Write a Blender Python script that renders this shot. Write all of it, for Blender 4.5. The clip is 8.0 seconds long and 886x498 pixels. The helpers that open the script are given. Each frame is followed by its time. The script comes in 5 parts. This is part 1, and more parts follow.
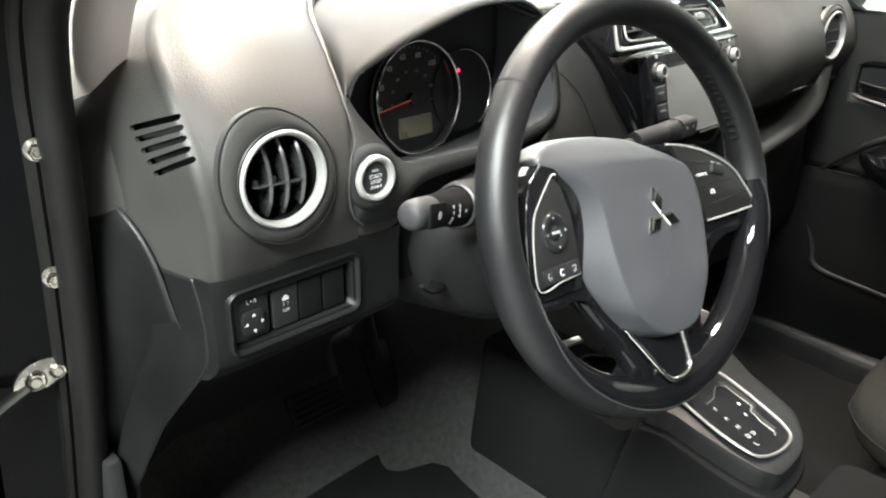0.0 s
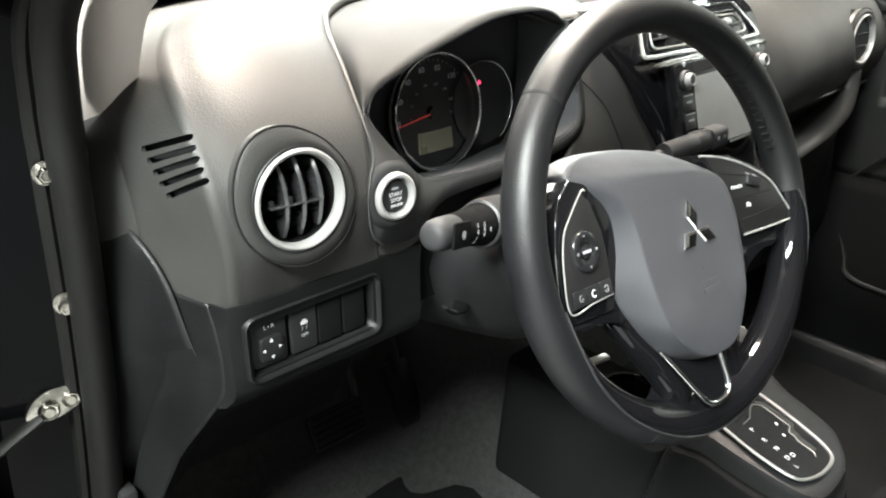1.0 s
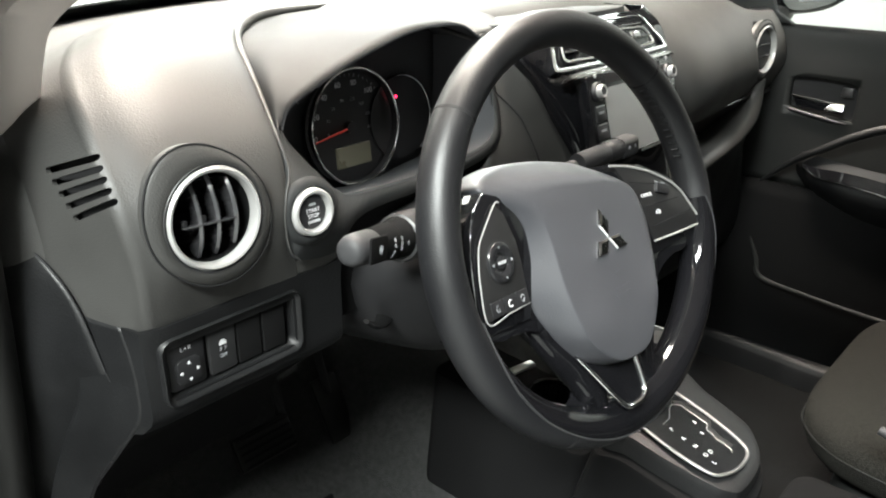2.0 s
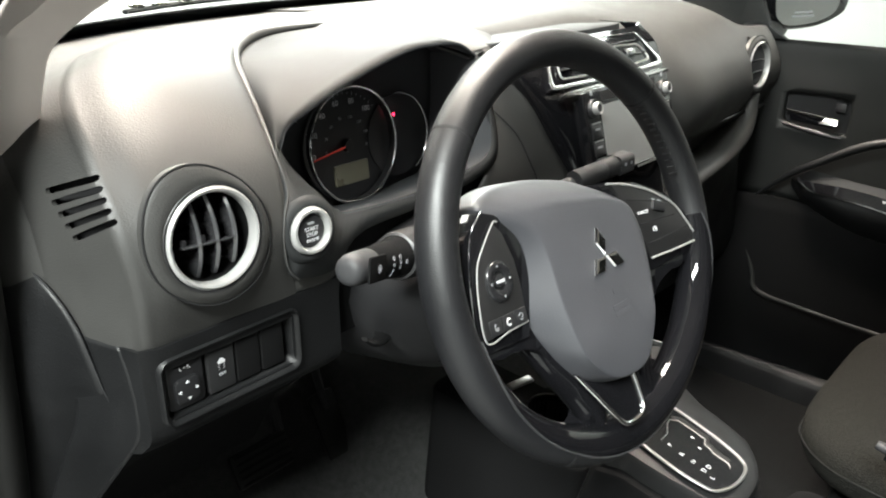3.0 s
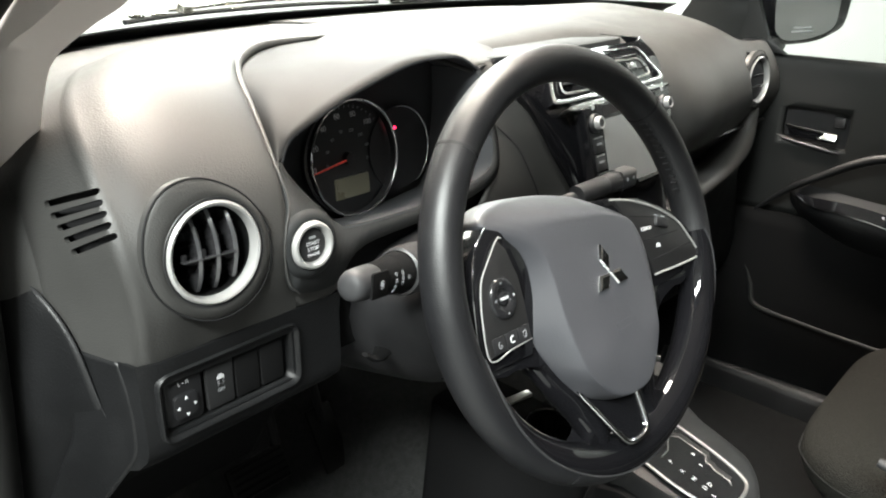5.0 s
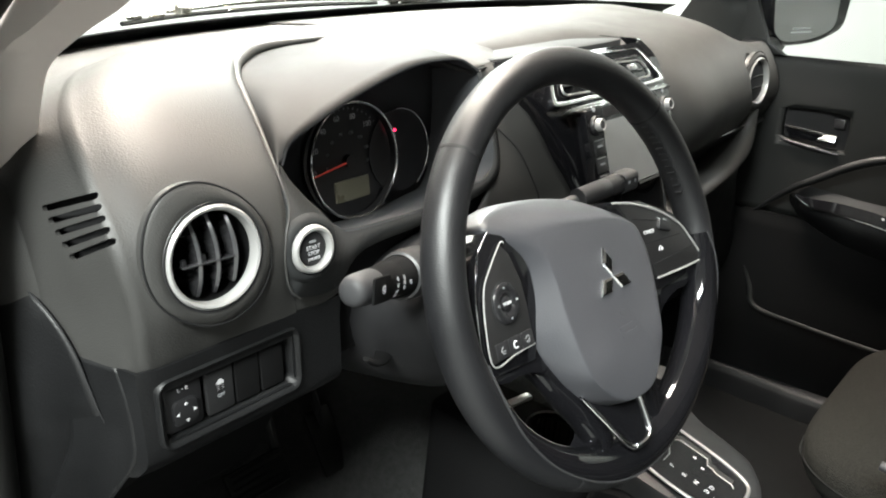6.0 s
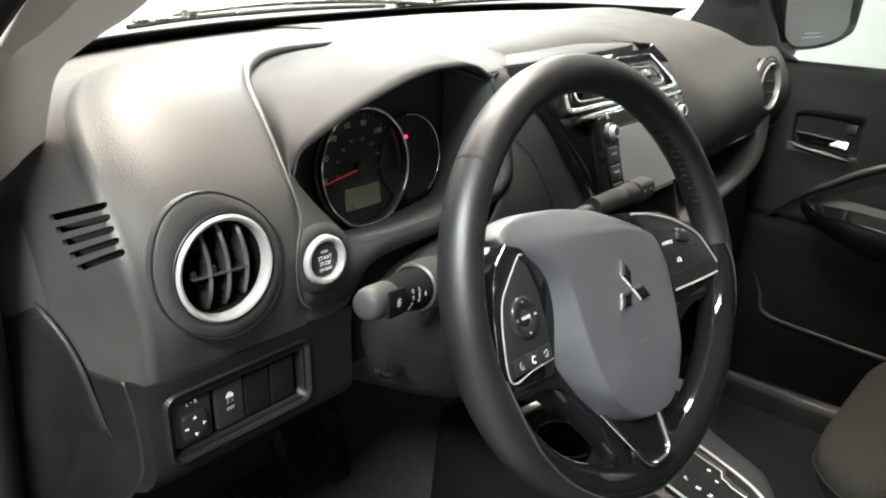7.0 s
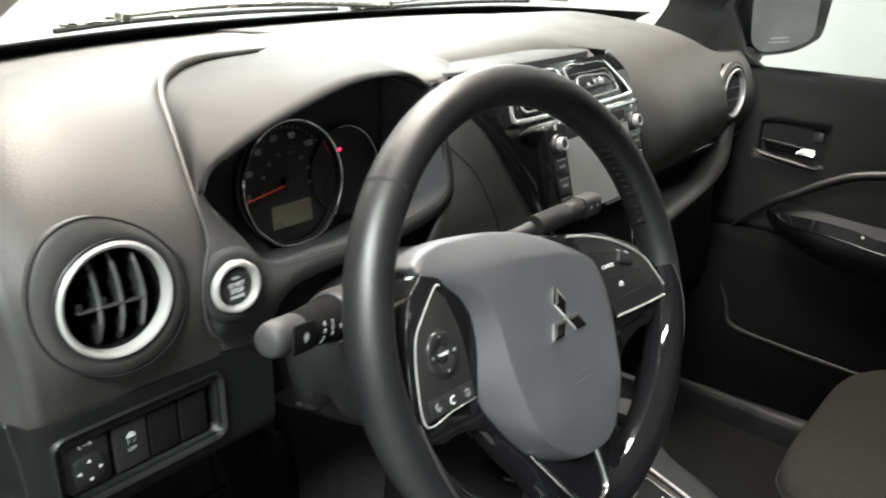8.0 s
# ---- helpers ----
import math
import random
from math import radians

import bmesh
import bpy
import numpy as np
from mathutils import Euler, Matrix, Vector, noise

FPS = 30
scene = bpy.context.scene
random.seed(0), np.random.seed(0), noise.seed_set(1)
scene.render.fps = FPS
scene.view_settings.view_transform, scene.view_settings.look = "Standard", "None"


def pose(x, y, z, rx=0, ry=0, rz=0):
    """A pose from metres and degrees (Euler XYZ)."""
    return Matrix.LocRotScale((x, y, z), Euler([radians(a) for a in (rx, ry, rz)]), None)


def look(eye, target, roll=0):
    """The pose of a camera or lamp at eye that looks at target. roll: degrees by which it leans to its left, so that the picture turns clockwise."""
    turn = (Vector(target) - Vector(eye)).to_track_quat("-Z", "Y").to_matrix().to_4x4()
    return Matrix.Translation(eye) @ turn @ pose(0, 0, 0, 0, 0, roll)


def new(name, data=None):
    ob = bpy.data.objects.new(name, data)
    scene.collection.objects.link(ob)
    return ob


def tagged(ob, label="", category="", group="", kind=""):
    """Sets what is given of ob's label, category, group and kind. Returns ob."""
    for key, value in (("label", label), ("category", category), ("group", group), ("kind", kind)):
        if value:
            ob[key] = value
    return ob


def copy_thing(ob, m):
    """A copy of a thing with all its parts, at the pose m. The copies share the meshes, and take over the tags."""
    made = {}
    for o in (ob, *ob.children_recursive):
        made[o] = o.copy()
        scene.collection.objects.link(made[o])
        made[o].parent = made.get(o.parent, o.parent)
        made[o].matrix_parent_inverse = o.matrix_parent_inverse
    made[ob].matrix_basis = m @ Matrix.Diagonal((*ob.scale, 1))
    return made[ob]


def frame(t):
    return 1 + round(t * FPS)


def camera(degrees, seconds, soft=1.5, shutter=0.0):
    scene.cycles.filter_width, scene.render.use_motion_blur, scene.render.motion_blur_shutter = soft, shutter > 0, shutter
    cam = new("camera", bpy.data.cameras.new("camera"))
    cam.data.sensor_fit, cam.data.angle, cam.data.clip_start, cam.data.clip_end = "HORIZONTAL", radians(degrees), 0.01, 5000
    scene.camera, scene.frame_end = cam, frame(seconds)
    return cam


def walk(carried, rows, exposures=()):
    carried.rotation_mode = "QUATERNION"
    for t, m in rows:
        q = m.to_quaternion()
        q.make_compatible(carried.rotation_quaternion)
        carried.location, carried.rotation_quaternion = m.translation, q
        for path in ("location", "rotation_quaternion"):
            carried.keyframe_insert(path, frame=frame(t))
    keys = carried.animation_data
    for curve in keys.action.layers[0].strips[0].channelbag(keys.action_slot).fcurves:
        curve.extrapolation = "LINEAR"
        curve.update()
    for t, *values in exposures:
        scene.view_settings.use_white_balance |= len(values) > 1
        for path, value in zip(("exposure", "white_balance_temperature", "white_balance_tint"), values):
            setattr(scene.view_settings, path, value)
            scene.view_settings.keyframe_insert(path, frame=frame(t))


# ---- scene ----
cam = camera(57.7, 8.0, soft=2.0, shutter=0.5)
PATH = [
    (0, (-0.907, -0.535, 1.173), (0.371, 0.764, 0.348), 1.2),
    (0.5, (-0.897, -0.512, 1.166), (0.369, 0.81, 0.359), 0.5),
    (1, (-0.89, -0.511, 1.168), (0.363, 0.828, 0.368), -0.2),
    (1.5, (-0.884, -0.519, 1.168), (0.448, 0.747, 0.379), 0.0),
    (1.7, (-0.884, -0.52, 1.169), (0.488, 0.703, 0.381), 0.3),
    (2.8, (-0.886, -0.519, 1.1765), (0.5, 0.714, 0.4285), -0.1),
    (3, (-0.886, -0.519, 1.177), (0.509, 0.705, 0.43), 0.1),
    (3.5, (-0.883, -0.52, 1.176), (0.528, 0.691, 0.437), 0.3),
    (4, (-0.883, -0.519, 1.176), (0.525, 0.699, 0.444), 0.3),
    (4.5, (-0.885, -0.513, 1.178), (0.518, 0.711, 0.449), 0.5),
    (4.7, (-0.885, -0.512, 1.1785), (0.521, 0.712, 0.4525), 0.55),
    (5.8, (-0.8835, -0.504, 1.18), (0.5305, 0.712, 0.457), 0.53),
    (6, (-0.883, -0.503, 1.18), (0.532, 0.712, 0.457), 0.6),
    (6.5, (-0.884, -0.495, 1.179), (0.532, 0.72, 0.459), 0.8),
    (7, (-0.878, -0.484, 1.182), (0.536, 0.734, 0.462), 0.8),
    (7.5, (-0.867, -0.48, 1.18), (0.574, 0.704, 0.459), 1.2),
    (7.8, (-0.8365, -0.4835, 1.183), (0.6105, 0.699, 0.469), 1.4),
    (8, (-0.808, -0.486, 1.183), (0.632, 0.702, 0.465), 1.1),
]
walk(cam, [(t, look(eye, target, roll)) for t, eye, target, roll in PATH], [(0, 0.67), (1, 0.60), (1.5, 0.54), (3, 0.44), (4.5, 0.40), (6.5, 0.35), (8, 0.26)])

# ---- world and light ----
world = bpy.data.worlds.new("world")
scene.world = world
world.use_nodes = True
world.node_tree.nodes["Background"].inputs[0].default_value = (0.9, 0.95, 1.0, 1)
world.node_tree.nodes["Background"].inputs[1].default_value = 0.03


def area(name, place, target, sx, sy, watts, colour, spread):
    lamp = bpy.data.lights.new(name, "AREA")
    lamp.shape, lamp.size, lamp.size_y, lamp.energy, lamp.color = "RECTANGLE", sx, sy, watts, colour
    lamp.spread = radians(spread)
    ob = new(name, lamp)
    ob.matrix_world = look(place, target)
    return ob


WARM, PLAIN, COOL = (1.0, 0.90, 0.79), (1.0, 0.98, 0.91), (0.95, 1.0, 0.965)
# All unseen; the last is a fill added for centre dash and passenger side.
LAMPS = [(0.3, 1.2, 0.35, 3.0, 235, WARM, 118), (-2.8, -1.15, 0.6, 1.8, 620, COOL, 180), (-0.3, 3.5, 2.0, 0.6, 100, PLAIN, 180), (3.1, 3.3, 2.6, 0.4, 500, COOL, 180), (4.3, -1.2, 0.4, 2.4, 80, COOL, 180)]

# ---- helpers of this scene ----
def thing(name, label, category, place=(0, 0, 0), group="", kind=""):
    ob = new(name)
    ob.empty_display_size = 0.02
    ob.location = place
    return tagged(ob, label, category, group, kind)


def to_mesh(name, bm, material, smooth=40):
    for f in bm.faces:
        f.smooth = smooth > 0
    if 0 < smooth < 180:
        for e in bm.edges:
            if len(e.link_faces) == 2 and e.calc_face_angle(0) > radians(smooth):
                e.smooth = False
    data = bpy.data.meshes.new(name)
    bm.to_mesh(data)
    bm.free()
    data.materials.append(material)
    return data


def part(name, bm, material, parent=None, label="", smooth=40):
    """One mesh object from a bmesh in world coordinates, under a thing or a part."""
    ob = new(name, to_mesh(name, bm, material, smooth))
    if parent is not None:
        ob.parent = parent
        if parent.type == "EMPTY":
            ob.matrix_parent_inverse = Matrix.Translation(-parent.location)
    if label:
        tagged(ob, label)
    return ob


def solo(name, bm, material, label, category, kind="", group="", smooth=40):
    return tagged(part(name, bm, material, None, "", smooth), label, category, group, kind)


def spline(points, count, closed=False):
    """Catmull-Rom through the points, evenly stepped in the parameter."""
    pts = [Vector(p) for p in points]
    n = len(pts)
    out = []
    last = n if closed else n - 1
    for i in range(count):
        s = i * last / (count if closed else count - 1)
        k = min(int(s), last - 1)
        f = s - k
        if closed:
            a, b, c, d = (pts[(k + j) % n] for j in (-1, 0, 1, 2))
        else:
            b, c = pts[k], pts[k + 1]
            a = pts[k - 1] if k > 0 else b * 2 - c
            d = pts[k + 2] if k + 2 < n else c * 2 - b
        out.append(0.5 * (2 * b + (c - a) * f + (2 * a - 5 * b + 4 * c - d) * f * f + (3 * b - a - 3 * c + d) * f ** 3))
    return out


def stitch(bm, rows, closed_u=False, closed_v=False):
    """Quads between rows of points."""
    vs = [[bm.verts.new(p) for p in row] for row in rows]
    nr, nc = len(vs), len(vs[0])
    for i in range(nr if closed_u else nr - 1):
        for j in range(nc if closed_v else nc - 1):
            a, b = vs[i], vs[(i + 1) % nr]
            bm.faces.new((a[j], a[(j + 1) % nc], b[(j + 1) % nc], b[j]))
    return vs


def thicken(bm, depth):
    bmesh.ops.recalc_face_normals(bm, faces=bm.faces)
    bmesh.ops.solidify(bm, geom=bm.faces[:], thickness=depth)
    bmesh.ops.recalc_face_normals(bm, faces=bm.faces)
    return bm


def sheet(stations, across, along, depth=0.003):
    """A skin lofted smoothly over stations, each a polyline with the same number of points."""
    lines = [spline(s, along) for s in stations]
    cols = [spline([line[j] for line in lines], across) for j in range(along)]
    bm = bmesh.new()
    stitch(bm, [[cols[j][i] for j in range(along)] for i in range(across)])
    return thicken(bm, depth) if depth else bm


def band(a, b, count, depth=0.003, mid=None, steps=2):
    """A strip between two curves, through a middle curve where one is given."""
    rows = [spline(a, count)] + ([spline(mid, count)] if mid else []) + [spline(b, count)]
    if mid:
        cols = [spline([r[i] for r in rows], steps * 2 + 1) for i in range(count)]
        rows = [[c[k] for c in cols] for k in range(steps * 2 + 1)]
    bm = bmesh.new()
    stitch(bm, rows)
    return thicken(bm, depth) if depth else bm


def tube(points, radius, sides=12, count=0, closed=False, flat=1.0, up=(0, 0, 1)):
    """A swept rod; radius may be a list along the points."""
    n = count or len(points)
    path = spline(points, n, closed) if count else [Vector(p) for p in points]
    if isinstance(radius, (list, tuple)):
        rr = [p.x for p in spline([(r, 0, 0) for r in radius], n)]
    else:
        rr = [radius] * n
    bm = bmesh.new()
    rows = []
    for i, p in enumerate(path):
        if closed:
            t = path[(i + 1) % n] - path[i - 1]
        else:
            t = path[min(i + 1, n - 1)] - path[max(i - 1, 0)]
        t.normalize()
        side = t.cross(Vector(up))
        if side.length < 1e-3:
            side = t.cross(Vector((1, 0, 0)))
        side.normalize()
        top = side.cross(t)
        rows.append([p + rr[i] * (math.cos(a) * side + flat * math.sin(a) * top) for a in (2 * math.pi * k / sides for k in range(sides))])
    vs = stitch(bm, rows, closed, True)
    if not closed:
        bm.faces.new(vs[0])
        bm.faces.new(vs[-1])
    bmesh.ops.recalc_face_normals(bm, faces=bm.faces)
    return bm


def lathe(profile, m, sides=48, start=0.0, end=360.0):
    """Turns (radius, height) about the local z of m."""
    full = end - start >= 360
    n = sides if full else sides + 1
    bm = bmesh.new()
    rows = []
    for k in range(n):
        a = radians(start + (end - start) * k / sides)
        rows.append([m @ Vector((r * math.cos(a), r * math.sin(a), h)) for r, h in profile])
    stitch(bm, rows, full, False)
    bmesh.ops.remove_doubles(bm, verts=bm.verts, dist=1e-6)
    bmesh.ops.recalc_face_normals(bm, faces=bm.faces)
    return bm


def box(m, sx, sy, sz, bevel=0.0, steps=2):
    bm = bmesh.new()
    bmesh.ops.create_cube(bm, size=1.0, matrix=m @ Matrix.Diagonal((sx, sy, sz, 1)))
    if bevel:
        bmesh.ops.bevel(bm, geom=bm.edges[:], offset=bevel, segments=steps, profile=0.5, affect="EDGES")
    return bm


def slab(m, outline, low, high, bevel=0.0, holes=()):
    """A flat shape with thickness: an outline in the local xy of m, from height low to high."""
    bm = bmesh.new()
    edges = []
    for loop in (outline, *holes):
        vs = [bm.verts.new((p[0], p[1], low)) for p in loop]
        edges += [bm.edges.new((vs[i], vs[(i + 1) % len(vs)])) for i in range(len(vs))]
    if holes:
        bmesh.ops.triangle_fill(bm, use_beauty=True, use_dissolve=False, edges=edges)
    else:
        bm.faces.new([e.verts[0] for e in edges])
    got = bmesh.ops.extrude_face_region(bm, geom=bm.faces[:])
    top = [g for g in got["geom"] if isinstance(g, bmesh.types.BMVert)]
    for v in top:
        v.co.z = high
    bmesh.ops.recalc_face_normals(bm, faces=bm.faces)
    if bevel:
        rim = [e for e in bm.edges if all(v.co.z > (low + high) / 2 for v in e.verts) and len(e.link_faces) == 2 and e.calc_face_angle(0) > 0.8]
        bmesh.ops.bevel(bm, geom=rim, offset=bevel, segments=2, profile=0.5, affect="EDGES")
    bmesh.ops.transform(bm, matrix=m, verts=bm.verts)
    return bm


def rounded(w, h, r, n=5):
    pts = []
    for cx, cy, a0 in ((w / 2 - r, h / 2 - r, 0), (-w / 2 + r, h / 2 - r, 90), (-w / 2 + r, -h / 2 + r, 180), (w / 2 - r, -h / 2 + r, 270)):
        pts += [(cx + r * math.cos(radians(a0 + 90 * k / n)), cy + r * math.sin(radians(a0 + 90 * k / n))) for k in range(n + 1)]
    return pts


def smooth_loop(points, count):
    return [(p.x, p.y) for p in spline([(x, y, 0) for x, y in points], count, True)]


def facing(place, normal, up=(0, 0, 1)):
    """A frame at place whose z is the normal and whose y points up."""
    z = Vector(normal).normalized()
    x = Vector(up).cross(z).normalized()
    y = z.cross(x)
    m = Matrix((x, y, z)).transposed().to_4x4()
    m.translation = Vector(place)
    return m


def cut(ob, cutters):
    """Takes the cutters' shapes out of a mesh object."""
    tools = []
    for bm in cutters:
        tool = new("cutter", to_mesh("cutter", bm, ob.data.materials[0], 0))
        mod = ob.modifiers.new("cut", "BOOLEAN")
        mod.operation, mod.solver, mod.object = "DIFFERENCE", "EXACT", tool
        tools.append(tool)
    deps = bpy.context.evaluated_depsgraph_get()
    data = bpy.data.meshes.new_from_object(ob.evaluated_get(deps))
    ob.modifiers.clear()
    ob.data = data
    for tool in tools:
        bpy.data.objects.remove(tool)


def lettering(name, text, m, size, material, parent, label=""):
    curve = bpy.data.curves.new(name, "FONT")
    curve.body, curve.size, curve.align_x, curve.align_y, curve.extrude = text, size, "CENTER", "CENTER", 0.0002
    ob = new(name, curve)
    deps = bpy.context.evaluated_depsgraph_get()
    data = bpy.data.meshes.new_from_object(ob.evaluated_get(deps))
    bpy.data.objects.remove(ob)
    data.transform(m)
    data.materials.clear()
    data.materials.append(material)
    ob = new(name, data)
    ob.parent = parent
    if parent.type == "EMPTY":
        ob.matrix_parent_inverse = Matrix.Translation(-parent.location)
    return tagged(ob, label)


# ---- materials ----
def material(name, colour, rough=0.5, metal=0.0, grain=0.0, grain_size=900.0, bump=0.0, blotch=0.12, blotch_size=9.0, wear=0.08, coat=0.0, glow=0.0, transmission=0.0, kind="noise", ior=1.5, spec=0.5):
    """A principled surface with variation at two scales: broad blotches in colour and gloss, and a fine grain in relief."""
    mat = bpy.data.materials.new(name)
    mat.use_nodes = True
    tree = mat.node_tree
    nodes, links = tree.nodes, tree.links
    bsdf = nodes["Principled BSDF"]
    bsdf.inputs["Metallic"].default_value = metal
    bsdf.inputs["IOR"].default_value = ior
    bsdf.inputs["Specular IOR Level"].default_value = spec
    bsdf.inputs["Coat Weight"].default_value = coat
    bsdf.inputs["Coat Roughness"].default_value = 0.04
    bsdf.inputs["Transmission Weight"].default_value = transmission
    if glow:
        bsdf.inputs["Emission Color"].default_value = (*colour, 1)
        bsdf.inputs["Emission Strength"].default_value = glow
    place = nodes.new("ShaderNodeTexCoord")
    broad = nodes.new("ShaderNodeTexNoise")
    broad.inputs["Scale"].default_value = blotch_size
    broad.inputs["Detail"].default_value = 6
    broad.inputs["Roughness"].default_value = 0.65
    links.new(place.outputs["Object"], broad.inputs["Vector"])
    ramp = nodes.new("ShaderNodeMapRange")
    ramp.inputs["From Min"].default_value, ramp.inputs["From Max"].default_value = 0.3, 0.7
    ramp.inputs["To Min"].default_value, ramp.inputs["To Max"].default_value = 1 - blotch, 1 + blotch
    links.new(broad.outputs["Fac"], ramp.inputs["Value"])
    scale = nodes.new("ShaderNodeVectorMath")
    scale.operation = "SCALE"
    scale.inputs[0].default_value = colour
    links.new(ramp.outputs["Result"], scale.inputs["Scale"])
    links.new(scale.outputs["Vector"], bsdf.inputs["Base Color"])
    gloss = nodes.new("ShaderNodeMapRange")
    gloss.inputs["From Min"].default_value, gloss.inputs["From Max"].default_value = 0.3, 0.7
    gloss.inputs["To Min"].default_value, gloss.inputs["To Max"].default_value = max(0.0, rough - wear), min(1.0, rough + wear)
    links.new(broad.outputs["Fac"], gloss.inputs["Value"])
    links.new(gloss.outputs["Result"], bsdf.inputs["Roughness"])
    if bump:
        if kind == "leather":
            fine = nodes.new("ShaderNodeTexVoronoi")
            fine.feature = "SMOOTH_F1"
            out = fine.outputs["Distance"]
        else:
            fine = nodes.new("ShaderNodeTexNoise")
            fine.inputs["Detail"].default_value = 3
            out = fine.outputs["Fac"]
        fine.inputs["Scale"].default_value = grain_size
        links.new(place.outputs["Object"], fine.inputs["Vector"])
        node = nodes.new("ShaderNodeBump")
        node.inputs["Strength"].default_value = bump
        node.inputs["Distance"].default_value = grain or 0.0004
        links.new(out, node.inputs["Height"])
        links.new(node.outputs["Normal"], bsdf.inputs["Normal"])
    return mat


PAD = material("grained_dash_plastic", (0.0315, 0.0310, 0.0296), 0.54, spec=0.45, bump=0.36, grain_size=720, grain=0.0005, kind="leather")
HOODM = material("smooth_dash_plastic", (0.018, 0.019, 0.0195), 0.6, spec=0.2, bump=0.2, grain_size=1500, grain=0.0002)
# colour lowered to offset lamp light, so some shade is painted in
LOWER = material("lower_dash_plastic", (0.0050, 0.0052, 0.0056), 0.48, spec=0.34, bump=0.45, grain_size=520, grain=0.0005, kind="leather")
BLACK = material("black_plastic", (0.012, 0.012, 0.013), 0.42, bump=0.15, grain_size=1200)
MATTE = material("matte_black", (0.011, 0.011, 0.0116), 0.8, spec=0.25, bump=0.2, grain_size=900)
# near-black for black parts, and for painted shade in gaps and recesses
VELVET = material("deep_black_and_shade", (0.0056, 0.0056, 0.0058), 0.94, spec=0.06, bump=0.2, grain_size=900)
GLOSS = material("piano_black", (0.005, 0.005, 0.0058), 0.06, coat=0.35, spec=0.35, wear=0.02)
LEATHER = material("wheel_leather", (0.0068, 0.007, 0.008), 0.47, spec=0.45, bump=0.3, grain_size=1150, grain=0.0005, kind="leather")
AIRBAG = material("airbag_cover", (0.038, 0.0388, 0.0438), 0.42, spec=0.6, bump=0.4, grain_size=900, grain=0.0003, kind="leather")
ROCKER = material("satin_black_button", (0.012, 0.012, 0.013), 0.22, wear=0.04)
PANEL = material("button_panel_plastic", (0.012, 0.0118, 0.012), 0.4, bump=0.2, grain_size=1200)
SHROUD = material("column_plastic", (0.015, 0.015, 0.016), 0.48, bump=0.3, grain_size=1000, grain=0.0003, kind="leather")
STALK = material("grey_stalk_plastic", (0.022, 0.022, 0.0235), 0.58, spec=0.35, bump=0.2, grain_size=1500)
VANE = material("vane_plastic", (0.035, 0.035, 0.037), 0.2, spec=0.9)
BRIGHT = material("bright_silver_trim", (0.72, 0.72, 0.71), 0.22, metal=1.0, blotch=0.02, wear=0.03)
SILVER = material("satin_silver_paint", (0.60, 0.595, 0.585), 0.3, metal=0.95, blotch=0.02, wear=0.02)
RING = material("painted_silver_ring", (0.29, 0.288, 0.283), 0.36, metal=0.25, blotch=0.03, wear=0.03)
DULL = material("dull_silver_paint", (0.19, 0.19, 0.187), 0.42, metal=0.8, blotch=0.04, wear=0.05)
CHROME = material("polished_chrome", (0.85, 0.85, 0.86), 0.12, metal=1.0, blotch=0.02, wear=0.03)
STEEL = material("zinc_plated_steel", (0.5, 0.475, 0.43), 0.22, metal=1.0, blotch=0.3, blotch_size=90)
INK = material("white_print", (0.5, 0.505, 0.52), 0.5, blotch=0.05)
DIALINK = material("dim_dial_print", (0.26, 0.27, 0.285), 0.5, blotch=0.05)
GREYINK = material("grey_print", (0.25, 0.26, 0.27), 0.5, blotch=0.05)
CARPET = material("grey_carpet", (0.028, 0.0282, 0.028), 0.95, spec=0.12, bump=1.0, grain_size=500, grain=0.003, blotch=0.3, blotch_size=90)
# raised in colour to replace missing light and haze in the gauge recess
LINER = material("lightened_gauge_lining", (0.042, 0.0435, 0.047), 0.75, spec=0.3, bump=0.2, grain_size=1200)
MAT = material("black_floor_mat", (0.0042, 0.0042, 0.0043), 0.95, spec=0.1, bump=1.0, grain_size=600, grain=0.002, blotch=0.6, blotch_size=70)
FABRIC = material("dark_seat_cloth", (0.0098, 0.0096, 0.0083), 0.95, spec=0.1, bump=1.0, grain_size=520, grain=0.003, blotch=0.8, blotch_size=320)
RUBBER = material("seal_rubber", (0.0058, 0.0058, 0.0054), 0.6, spec=0.22, bump=0.3, grain_size=500)
PAINT = material("black_car_paint", (0.0022, 0.0022, 0.0026), 0.12, spec=0.06, wear=0.03)
PILLAR = material("pale_pillar_trim", (0.6, 0.54, 0.505), 0.75, spec=0.3, bump=0.3, grain_size=900, blotch=0.05)
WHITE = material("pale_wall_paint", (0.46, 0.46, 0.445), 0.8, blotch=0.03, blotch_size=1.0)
# for the walls out of view, dark so that they bounce less light
DUSK = material("darkened_unseen_wall", (0.17, 0.17, 0.167), 0.8, blotch=0.05, blotch_size=1.0)
DOORTRIM = material("black_door_trim", (0.0078, 0.0084, 0.0081), 0.5, spec=0.22, bump=0.4, grain_size=600, grain=0.0004, kind="leather")
CONCRETE = material("grey_concrete", (0.2, 0.2, 0.195), 0.6, blotch=0.15, blotch_size=2.0)
SCREEN = material("dark_glass_screen", (0.17, 0.176, 0.176), 0.12, blotch=0.04, wear=0.03)
LCD = material("olive_lcd", (0.115, 0.109, 0.08), 0.3, blotch=0.05)
NEEDLE = material("red_needle", (0.5, 0.05, 0.035), 0.4, glow=0.12)
REDLAMP = material("red_warning_lamp", (1.0, 0.02, 0.08), 0.4, glow=4.0)
MIRROR = material("mirror_glass", (0.85, 0.86, 0.85), 0.02, metal=1.0, blotch=0.02, wear=0.01)


